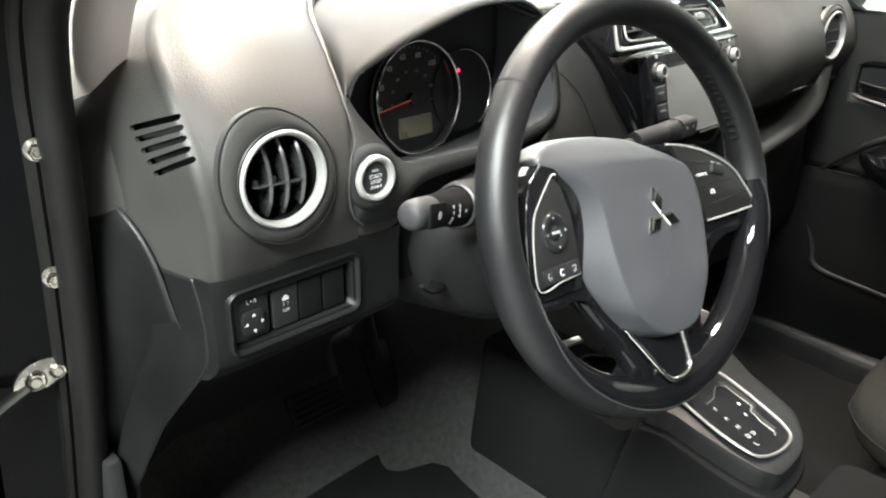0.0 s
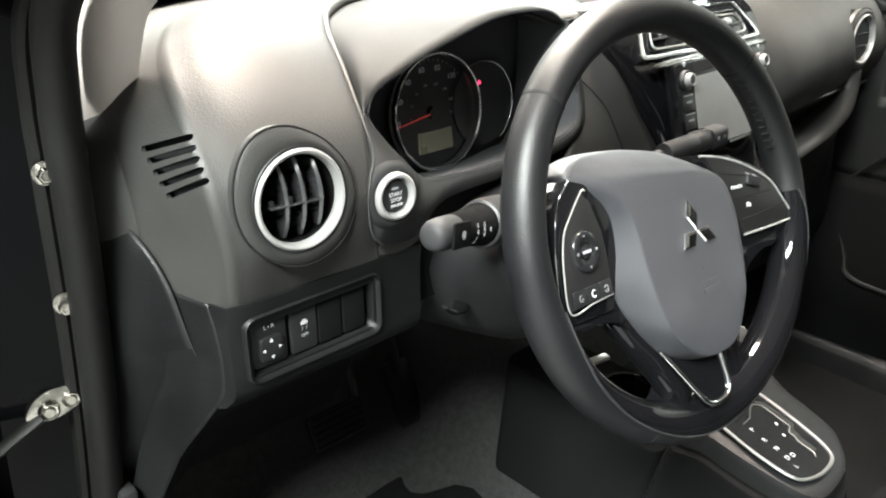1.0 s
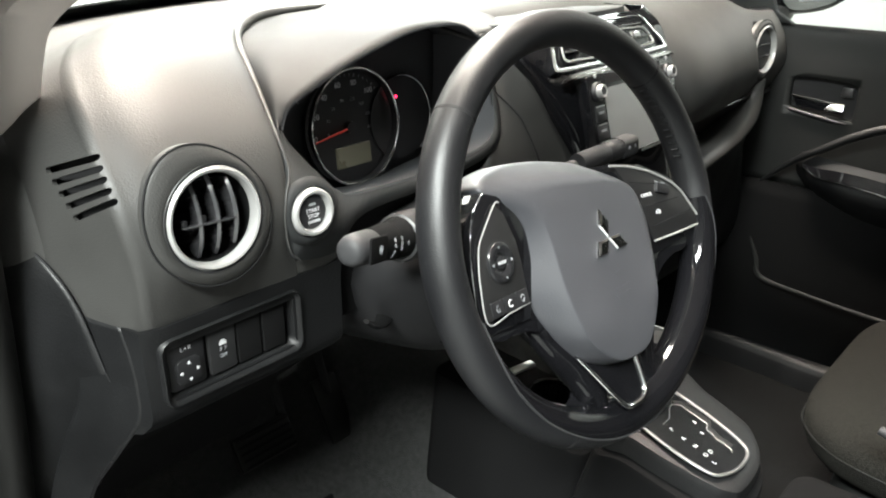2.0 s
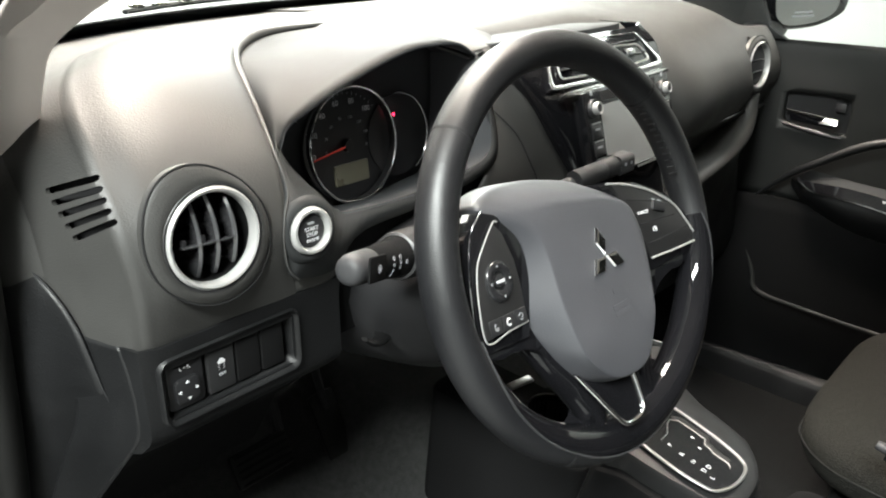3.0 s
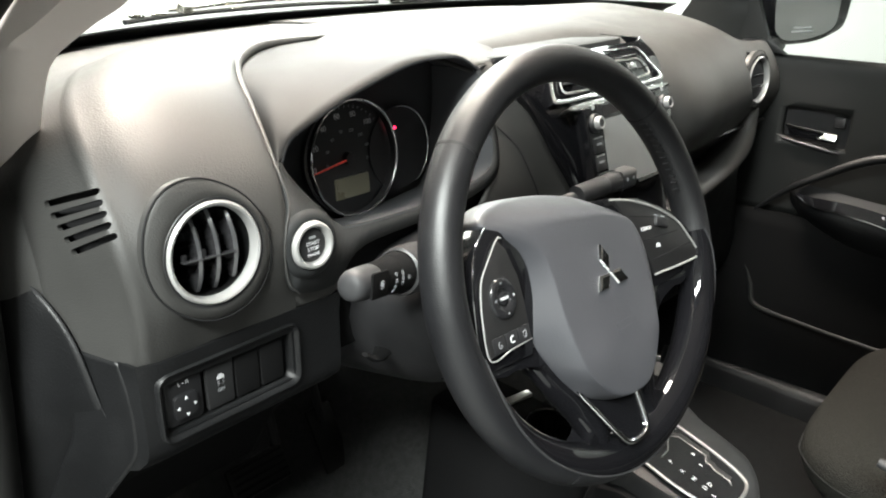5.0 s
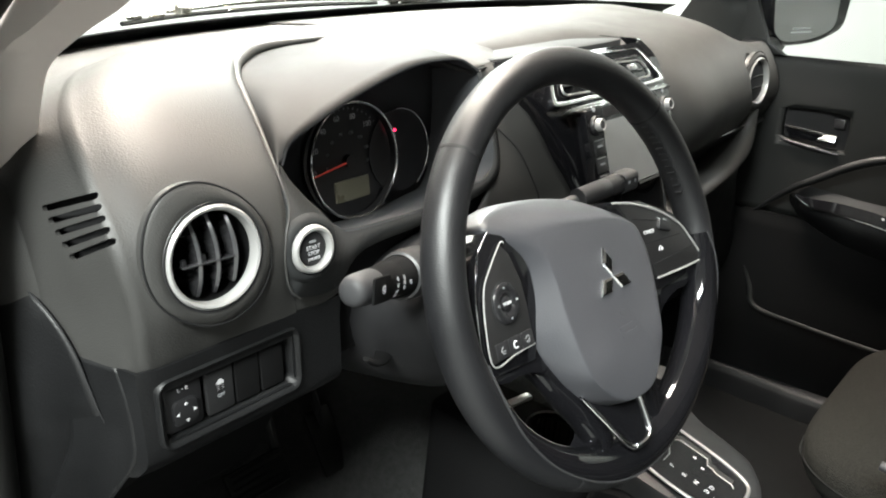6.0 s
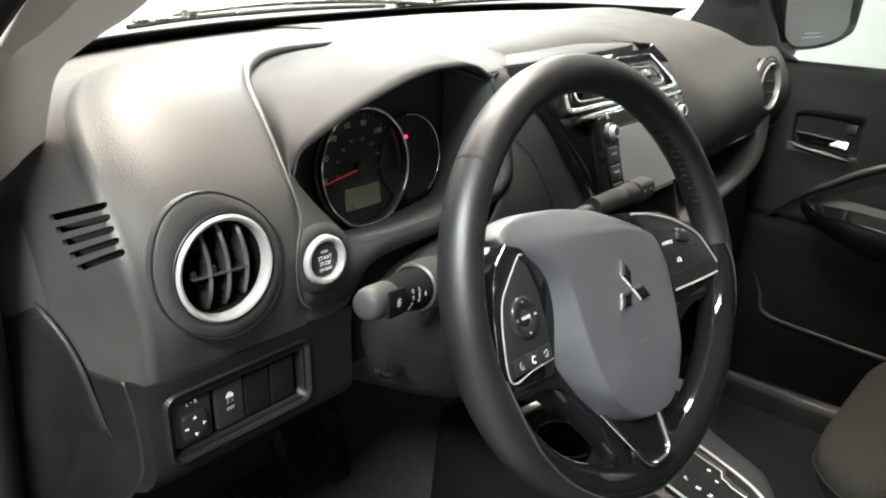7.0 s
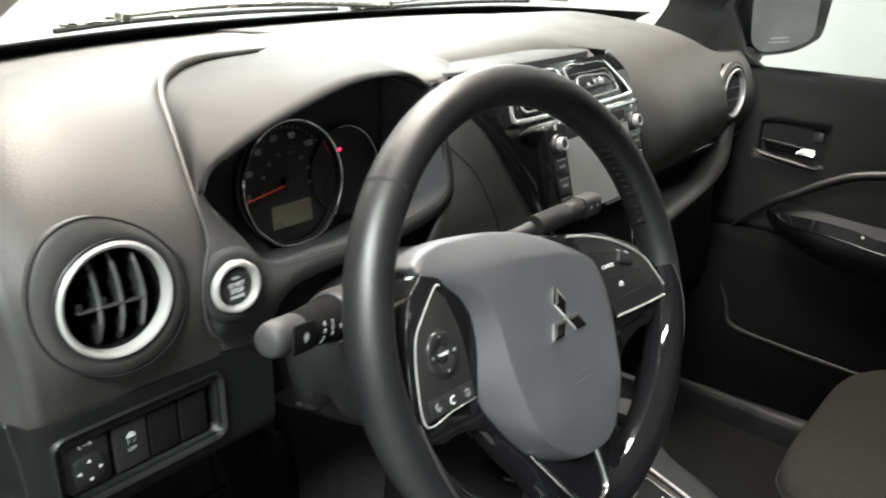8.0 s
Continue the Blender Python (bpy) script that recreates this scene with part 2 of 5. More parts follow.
def pane(name):
    """Thin clear glass: light passes straight through, with a faint mirror sheen."""
    mat = bpy.data.materials.new(name)
    mat.use_nodes = True
    nodes, links = mat.node_tree.nodes, mat.node_tree.links
    nodes.remove(nodes["Principled BSDF"])
    clear = nodes.new("ShaderNodeBsdfTransparent")
    clear.inputs["Color"].default_value = (0.93, 0.95, 0.94, 1)
    sheen = nodes.new("ShaderNodeBsdfGlossy")
    sheen.inputs["Roughness"].default_value = 0.02
    mix = nodes.new("ShaderNodeMixShader")
    mix.inputs[0].default_value = 0.03
    links.new(clear.outputs[0], mix.inputs[1])
    links.new(sheen.outputs[0], mix.inputs[2])
    links.new(mix.outputs[0], nodes["Material Output"].inputs["Surface"])
    return mat


PANE = pane("clear_window_glass")


# ---- the hall round the car ----
def wall(name, m, sx, sy, sz, mat, label, category):
    solo(name, box(m, sx, sy, sz), mat, label, category, kind="structure", smooth=0)


wall("floor", pose(0, 0, -0.05), 12, 12, 0.1, CONCRETE, "smooth grey concrete hall floor", "floor")
wall("wall_north", pose(0, 5.1, 1.6), 12, 0.2, 3.4, WHITE, "plain pale painted hall wall", "wall")
# south and west walls are unseen, darkened to hold down fill and reflections
wall("wall_south", pose(0, -5.1, 1.6), 12, 0.2, 3.4, DUSK, "unseen hall wall in plain dark grey, to cut reflected light", "wall")
wall("wall_east", pose(5.1, 0, 1.6), 0.2, 10, 3.4, WHITE, "plain pale painted hall wall", "wall")
wall("wall_west", pose(-5.1, 0, 1.6), 0.2, 10, 3.4, DUSK, "unseen hall wall in plain dark grey, to cut reflected light", "wall")
wall("ceiling", pose(0, 0, 3.35), 12, 12, 0.1, WHITE, "pale hall ceiling", "ceiling")

# ---- car shell ----
car = thing("car", "black painted small car body with its driver door open", "car", (0, 0, 0.1))
AP = [(-0.628, 0.128, 1.031), (-0.632, 0.097, 1.068), (-0.628, 0.080, 1.095), (-0.617, 0.040, 1.120), (-0.605, 0.004, 1.140), (-0.59, -0.07, 1.19), (-0.55, -0.30, 1.385)]
AB = [(-0.662, 0.175, 0.985), (-0.662, 0.125, 1.06), (-0.656, 0.090, 1.103), (-0.651, 0.045, 1.124), (-0.645, 0.0, 1.148), (-0.632, -0.08, 1.205), (-0.59, -0.30, 1.395)]
RP = [(0.635, 0.15, 1.02), (0.635, 0.128, 1.055), (0.632, 0.115, 1.085), (0.62, 0.06, 1.13), (0.60, -0.02, 1.19), (0.57, -0.15, 1.28), (0.55, -0.31, 1.385)]
RB = [(0.665, 0.06, 0.985), (0.665, 0.055, 1.04), (0.665, 0.062, 1.085), (0.66, 0.01, 1.14), (0.645, -0.06, 1.20), (0.62, -0.16, 1.28), (0.59, -0.31, 1.395)]


def pillar(name, pts, back, mat, label):
    sg = -1 if pts[0][0] < 0 else 1
    mid = [((a[0] + b[0]) / 2, (a[1] + b[1]) / 2 - 0.006, (a[2] + b[2]) / 2 + 0.004) for a, b in zip(pts, back)]
    far = [(x + sg * 0.006, y + 0.05, z + 0.015) for x, y, z in back]
    hid = [(x + sg * 0.01, y + 0.06, z + 0.02) for x, y, z in pts]
    rows = [spline(c, 28) for c in (pts, mid, back, far, hid)]
    bm = bmesh.new()
    vs = stitch(bm, rows, True)
    for k in (0, -1):
        bm.faces.new([r[k] for r in vs])
    bmesh.ops.recalc_face_normals(bm, faces=bm.faces)
    return part(name, bm, mat, car, label, 60)


pillar("pillar_trim", AP, AB, PILLAR, "pale grey plastic pillar trim")
pillar("pillar_trim", RP, RB, DOORTRIM, "dark pillar trim")

# roof, rear and sides close the cabin
roof_rows = []
for k in range(9):
    y = -0.29 - 2.15 * k / 8
    h = 1.40 + 0.06 * math.sin(math.pi * min(1, (k + 1) / 7)) * 0.8
    roof_rows.append([(x, y, h + 0.05 * (1 - (x / 0.62) ** 2)) for x in (-0.62, -0.45, -0.2, 0, 0.2, 0.45, 0.62)])
part("roof", sheet(roof_rows, 17, 19, 0.02), PILLAR, car, "pale grey roof lining")
part("rear_bulkhead", box(pose(0, -2.4, 0.85), 1.3, 0.03, 1.2), FABRIC, car)
part("sill_beam", box(pose(-0.68, -0.5, 0.27), 0.12, 1.5, 0.14, 0.02), PAINT, car)
part("inner_sill", box(pose(-0.688, 0.30, 0.41), 0.016, 0.30, 0.46, 0.004), MATTE, car)
part("b_pillar", box(pose(-0.69, -1.12, 0.85, 6), 0.06, 0.12, 1.15, 0.02), PAINT, car)
part("rear_side", box(pose(-0.70, -1.8, 0.7), 0.05, 1.3, 0.75, 0.02), PAINT, car)
part("rear_side", box(pose(0.70, -1.8, 0.7), 0.05, 1.3, 0.75, 0.02), PAINT, car)
part("b_pillar", box(pose(0.67, -1.12, 1.1, 6), 0.05, 0.12, 0.6, 0.02), BLACK, car)
part("cant_rail", tube([(-0.60, -0.30, 1.39), (-0.63, -1.2, 1.45), (-0.62, -2.3, 1.40)], 0.035, 10, 12), PAINT, car)
part("cant_rail", tube([(0.60, -0.30, 1.39), (0.63, -1.2, 1.45), (0.62, -2.3, 1.40)], 0.035, 10, 12), PAINT, car)

# door opening: rubber seal, kick trim edge and the painted hinge post
SEAL = [(-0.63, -0.30, 1.38), (-0.665, -0.12, 1.24), (-0.69, 0.0, 1.155), (-0.70, 0.068, 1.10), (-0.70, 0.098, 1.03), (-0.70, 0.108, 0.96), (-0.70, 0.124, 0.85), (-0.70, 0.155, 0.71), (-0.70, 0.205, 0.54), (-0.70, 0.24, 0.38)]
part("door_seal", tube(SEAL, 0.015, 12, 60), RUBBER, car, "black rubber door seal")
part("seal_lip", tube([(x - 0.012, y + 0.028, z) for x, y, z in SEAL], 0.007, 8, 60), RUBBER, car)
part("seal_carrier", band([(x + 0.008, y + 0.0, z) for x, y, z in SEAL], [(x + 0.03, y + 0.05, z) for x, y, z in SEAL], 50, 0.004), BLACK, car)
post_a = [(x - 0.01, y + 0.03, z) for x, y, z in SEAL]
post_b = [(x - 0.07, y + 0.045, z) for x, y, z in SEAL]
post_c = [(x - 0.085, y + 0.08, z) for x, y, z in SEAL]
post_d = [(x - 0.17, y + 0.10, z) for x, y, z in SEAL]
bm = bmesh.new()
stitch(bm, [spline(c, 50) for c in (post_a, post_b, post_c, post_d)])
hinge_post = part("hinge_post", thicken(bm, 0.004), PAINT, car, "glossy black painted hinge post")
for dx, dy, r in ((-0.016, 0.030, 0.0022), (-0.052, 0.040, 0.003), (-0.10, 0.083, 0.004)):
    part("post_ridge", tube([(x + dx, y + dy, z) for x, y, z in SEAL], r, 8, 60), PAINT, car)
part("front_wing", box(pose(-0.86, 0.65, 0.72), 0.03, 0.9, 0.75, 0.012), PAINT, car)


driver_door = thing("driver_door", "black driver door standing wide open", "car door", (-0.88, 0.16, 0.6))
dm = pose(-0.90, 0.17, 0, 0, 0, 200)
part("inner_trim", box(dm @ pose(0.5, 0.03, 0.65), 1.0, 0.06, 0.72, 0.02), DOORTRIM, driver_door)
part("outer_skin", box(dm @ pose(0.5, -0.045, 0.65), 1.04, 0.08, 0.76, 0.03), PAINT, driver_door)


def bolt(place, normal):
    m = facing(place, normal)
    head = lathe([(0, 0.015), (0.003, 0.015), (0.0038, 0.0162), (0.0052, 0.016), (0.0064, 0.014), (0.0064, 0.003), (0.0092, 0.002), (0.0092, 0), (0, 0)], m, 6)
    b = part("hinge_bolt", head, STEEL, car, "bright zinc hex bolt", 30)
    part("washer", lathe([(0.006, 0.0012), (0.0095, 0.0012), (0.0095, -0.001), (0.006, -0.001)], m, 20), STEEL, b)


bolt((-0.7125, 0.120, 0.978), (-0.25, -1, 0.1))
bolt((-0.7125, 0.139, 0.860), (-0.25, -1, 0.1))
strap = thing("door_check_strap", "zinc plated door check strap bolted to the hinge post", "door check", (-0.75, 0.18, 0.72))
part("bracket", slab(facing((-0.727, 0.178, 0.752), (-0.25, -1, 0.1)), smooth_loop([(-0.026, -0.012), (0.0, -0.014), (0.02, -0.004), (0.022, 0.012), (0.0, 0.016), (-0.02, 0.006)], 24), 0, 0.010, 0.003), STEEL, strap)
part("arm", tube([(-0.735, 0.172, 0.748), (-0.765, 0.172, 0.735), (-0.82, 0.165, 0.715), (-0.90, 0.16, 0.69)], 0.0075, 8, 14, flat=0.5), RUBBER, strap)
for x, z, r in ((-0.717, 0.754, 0.0085), (-0.737, 0.750, 0.0095)):
    part("rivet", lathe([(0, 0.005), (r * 0.45, 0.005), (r * 0.5, 0.003), (r * 0.8, 0.004), (r, 0), (0, 0)], facing((x, 0.167, z), (-0.25, -1, 0.1)), 20), STEEL, strap)

# windscreen, cowl and wipers
low = [(-0.62, 0.27, 1.045), (-0.50, 0.435, 1.053), (-0.25, 0.512, 1.056), (0, 0.525, 1.056), (0.25, 0.505, 1.056), (0.47, 0.43, 1.055), (0.62, 0.24, 1.05)]
high = [(-0.55, -0.31, 1.38), (-0.4, -0.28, 1.415), (-0.2, -0.26, 1.43), (0, -0.255, 1.435), (0.2, -0.26, 1.43), (0.4, -0.28, 1.415), (0.55, -0.31, 1.38)]
screen = part("windscreen", band(low, high, 25, 0.005), PANE, car, "clear windscreen glass")
screen.visible_shadow = False
frit_top = [tuple(Vector(p).lerp(Vector(q), 0.055) + Vector((0, -0.004, -0.002))) for p, q in zip(low, high)]
part("frit_band", band([(x, y + 0.004, z - 0.04) for x, y, z in low], frit_top, 40, 0.002, [(x, y - 0.003, z - 0.002) for x, y, z in low], 3), MATTE, car, "black band along the windscreen base")
wiper = thing("windscreen_wiper", "black windscreen wiper parked along the glass base", "wiper", (-0.1, 0.46, 1.09), group="windscreen wipers")
part("blade", tube([(-0.335, 0.525, 1.070), (-0.25, 0.535, 1.074), (-0.15, 0.54, 1.076), (0.0, 0.545, 1.076), (0.15, 0.545, 1.072)], 0.0055, 8, 24, flat=0.6), MATTE, wiper)
part("arm", tube([(-0.26, 0.54, 1.080), (-0.1, 0.55, 1.086), (0.1, 0.56, 1.082), (0.3, 0.565, 1.07)], [0.003, 0.005, 0.007, 0.009], 8, 24, flat=0.7), STEEL, wiper)
part("pivot_cover", lathe([(0, 0.012), (0.010, 0.010), (0.013, 0)], pose(-0.235, 0.54, 1.078, 15), 16), STEEL, wiper)
for x in (-0.315, -0.28, -0.15, -0.05):
    part("claw", box(pose(x, 0.53 + 0.06 * (x + 0.3), 1.077, 10), 0.022, 0.008, 0.005, 0.002), STEEL, wiper)
copy_thing(wiper, pose(0.42, 0.47, 1.082, 0, 0, -8))
part("scuttle", band([(x, y + 0.02, z - 0.004) for x, y, z in low], [(x * 1.1, y + 0.22, z - 0.02) for x, y, z in low], 30, 0.004), BLACK, car, "black plastic scuttle panel")


# ---- dashboard ----
dash = thing("dashboard", "dark charcoal moulded plastic dashboard with round side vents", "dashboard", (0, 0.1, 0.8))
S_RIGHT = [(-0.12, 0.35, 1.067), (-0.16, 0.26, 1.066), (-0.25, 0.215, 1.068), (-0.36, 0.20, 1.067), (-0.425, 0.15, 1.056), (-0.463, 0.074, 1.026), (-0.485, 0.02, 0.995), (-0.494, -0.001, 0.955), (-0.497, -0.004, 0.925), (-0.486, 0.005, 0.873)]
S_TRIM = [(-0.12, 0.355, 1.068), (-0.24, 0.28, 1.069), (-0.35, 0.235, 1.072), (-0.41, 0.19, 1.074), (-0.455, 0.125, 1.064), (-0.48, 0.066, 1.036), (-0.500, 0.018, 1.0), (-0.508, -0.005, 0.955), (-0.511, -0.007, 0.92), (-0.508, 0.005, 0.873)]
S_MID = [(-0.12, 0.36, 1.068), (-0.28, 0.30, 1.071), (-0.40, 0.25, 1.077), (-0.475, 0.19, 1.080), (-0.52, 0.125, 1.073), (-0.542, 0.068, 1.046), (-0.552, 0.022, 1.004), (-0.556, -0.004, 0.955), (-0.557, -0.005, 0.92), (-0.556, 0.0075, 0.873)]
S_LEFT = [(-0.12, 0.365, 1.067), (-0.30, 0.315, 1.071), (-0.43, 0.265, 1.076), (-0.515, 0.20, 1.079), (-0.562, 0.13, 1.074), (-0.588, 0.076, 1.050), (-0.598, 0.030, 1.012), (-0.603, 0.0, 0.965), (-0.602, -0.003, 0.92), (-0.600, 0.0085, 0.873)]
CREASE = [(-0.12, 0.37, 1.066), (-0.32, 0.325, 1.067), (-0.455, 0.275, 1.069), (-0.54, 0.21, 1.070), (-0.59, 0.14, 1.066), (-0.614, 0.094, 1.052), (-0.625, 0.055, 1.026), (-0.630, 0.015, 0.978), (-0.626, 0.002, 0.925), (-0.622, 0.010, 0.873)]
C_OUT = [(x - 0.007 * (i > 0), y + 0.006 * (i < 4) + 0.006, z - 0.007) for i, (x, y, z) in enumerate(CREASE)]
S_SIDE = [(-0.12, 0.42, 1.062), (-0.34, 0.385, 1.060), (-0.49, 0.315, 1.057), (-0.582, 0.24, 1.052), (-0.622, 0.165, 1.044), (-0.637, 0.115, 1.027), (-0.642, 0.075, 1.0), (-0.643, 0.050, 0.965), (-0.641, 0.038, 0.92), (-0.639, 0.032, 0.873)]
S_EDGE = [(-0.12, 0.52, 1.056), (-0.34, 0.49, 1.055), (-0.51, 0.42, 1.052), (-0.605, 0.30, 1.042), (-0.642, 0.195, 1.028), (-0.652, 0.15, 1.005), (-0.654, 0.125, 0.975), (-0.655, 0.11, 0.94), (-0.655, 0.105, 0.905), (-0.655, 0.10, 0.873)]
S_FAR = [(x, y + 0.012, z - 0.004) for x, y, z in S_EDGE[:4]] + [(-0.66, 0.215, 1.02), (-0.675, 0.19, 1.0), (-0.69, 0.165, 0.97), (-0.692, 0.152, 0.935), (-0.692, 0.15, 0.905), (-0.692, 0.148, 0.873)]
bulge = sheet([S_RIGHT, S_TRIM, S_MID, S_LEFT, CREASE], 60, 80, 0.0)
flank_bm = sheet([C_OUT, S_SIDE, S_EDGE], 30, 80, 0.0)
edge_rows = [spline(CREASE, 80), [(p + q) / 2 + Vector((-0.0018, -0.001, 0.0012)) for p, q in zip(spline(CREASE, 80), spline(C_OUT, 80))], spline(C_OUT, 80)]
stitch(bulge, edge_rows)
tmp = bpy.data.meshes.new("tmp")
flank_bm.to_mesh(tmp)
flank_bm.free()
bulge.from_mesh(tmp)
bpy.data.meshes.remove(tmp)
bmesh.ops.remove_doubles(bulge, verts=bulge.verts, dist=1e-5)
left_pad = part("left_pad", thicken(bulge, 0.004), PAD, dash, "grained charcoal pad over the side vent", 60)
part("flank_edge", band([(x, y, z) for x, y, z in S_EDGE], S_FAR, 60, 0.003), PAD, dash)
VENT_L = facing((-0.5705, -0.006, 0.9548), (-0.02, -1, 0.06))
slits = []
for k in range(5):
    a = Vector((-0.650, 0.092, 0.989)).lerp(Vector((-0.6445, 0.063, 0.957)), k / 4)
    b = Vector((-0.630, 0.032, 1.009)).lerp(Vector((-0.632, 0.012, 0.981)), k / 4)
    b = a.lerp(b, 0.92)
    way = (b - a).normalized()
    out = Vector((-0.95, -0.3, 0.1))
    out = (out - way * out.dot(way)).normalized()
    slits.append((facing((a + b) / 2, out, out.cross(way)), (b - a).length))
cut(left_pad, [lathe([(0, -0.05), (0.0412, -0.05), (0.0412, 0.05), (0, 0.05)], VENT_L, 64)] + [slab(m, rounded(n, 0.0050, 0.0023), -0.03, 0.03) for m, n in slits])
part("slit_backing", box(pose(-0.627, 0.075, 0.975, 0, 0, 16), 0.004, 0.085, 0.06), MATTE, left_pad)
T = [(-0.487, 0.019, 0.992), (-0.463, 0.074, 1.026), (-0.43, 0.145, 1.054), (-0.395, 0.182, 1.063), (-0.34, 0.205, 1.068), (-0.27, 0.214, 1.069), (-0.205, 0.225, 1.067), (-0.15, 0.25, 1.066)]
E = [(-0.4755, 0.027, 1.000), (-0.464, 0.03, 1.0165), (-0.436, 0.03, 1.029), (-0.385, 0.03, 1.0475), (-0.316, 0.03, 1.065), (-0.27, 0.03, 1.0675), (-0.235, 0.03, 1.064), (-0.206, 0.03, 1.049)]
mid = [((a[0] + b[0]) / 2, (a[1] + b[1]) / 2, (a[2] + b[2]) / 2 + 0.006) for a, b in zip(T, E)]
part("cluster_hood", band(T, E, 50, 0.003, mid, 6), HOODM, dash, "smooth grey hood over the gauges", 180)
part("hood_bead", tube([(-0.20, 0.235, 1.0685), (-0.27, 0.216, 1.071), (-0.35, 0.205, 1.0705), (-0.395, 0.183, 1.066), (-0.43, 0.146, 1.057), (-0.463, 0.075, 1.029), (-0.4845, 0.0225, 0.9985), (-0.4895, 0.0020, 0.972), (-0.5000, -0.0060, 0.953), (-0.5048, -0.0085, 0.932), (-0.5018, -0.0085, 0.907), (-0.491, -0.0085, 0.893)], [0.0008, 0.003, 0.0056, 0.0062, 0.0050, 0.0030, 0.0016, 0.001, 0.001, 0.001, 0.0008, 0.0005], 10, 90), PAD, dash, "rolled pad edge")

IN = [(-0.4755, 0.027, 1.0), (-0.473, 0.020, 0.989), (-0.463, 0.008, 0.970), (-0.456, 0.002, 0.961), (-0.450, 0.0, 0.953), (-0.443, -0.002, 0.945), (-0.43, -0.003, 0.938), (-0.39, -0.003, 0.935), (-0.32, -0.003, 0.934), (-0.255, -0.002, 0.939), (-0.222, 0.0, 0.948), (-0.209, 0.006, 0.968), (-0.205, 0.016, 1.01), (-0.206, 0.03, 1.049)]
OUT = [(-0.4865, 0.022, 1.0), (-0.4895, 0.003, 0.972), (-0.500, -0.005, 0.953), (-0.5045, -0.0075, 0.932), (-0.5015, -0.0075, 0.908), (-0.491, -0.0075, 0.894), (-0.45, -0.0075, 0.890), (-0.415, -0.006, 0.915), (-0.33, -0.006, 0.919), (-0.25, -0.004, 0.926), (-0.212, -0.002, 0.938), (-0.200, 0.004, 0.965), (-0.196, 0.02, 1.01), (-0.196, 0.04, 1.052)]
part("cluster_bezel", band(IN, OUT, 60, 0.004), HOODM, dash, "smooth charcoal bezel round the gauges", 180)
deep = [(x + (0.04 if i < 6 else 0), 0.098, z + (-0.032 if 4 < i < 11 else -0.004)) for i, (x, y, z) in enumerate(IN)]
part("recess_wall", band(IN, deep, 60, 0.002), LINER, dash)
part("recess_roof", band(E, [(x + 0.01, 0.10, z - 0.004) for x, y, z in E], 40, 0.002), LINER, dash)
part("cluster_plate", slab(facing((-0.33, 0.1085, 0.96), (0, -1, 0)), [(-0.13, -0.075), (0.16, -0.075), (0.16, 0.08), (0.1, 0.094), (0.0, 0.098), (-0.06, 0.088), (-0.11, 0.06)], -0.006, 0), LINER, dash, "dark grey gauge plate, lightened for the haze in the recess")


# near-black sheet that stands in for the shade behind the column
part("column_gap_shade", band([(-0.435, 0.012, 0.916), (-0.33, 0.012, 0.920), (-0.19, 0.012, 0.945)], [(-0.435, 0.03, 0.80), (-0.33, 0.03, 0.80), (-0.21, 0.03, 0.80)], 12, 0.003), VELVET, dash)


PODS = ((0, 0.0515), (40, 0.0480), (74, 0.0510), (98, 0.0590), (115, 0.0627), (128, 0.0632), (150, 0.0580), (180, 0.0535), (235, 0.0510), (274, 0.0548), (312, 0.0565), (342, 0.0540), (360, 0.0515))


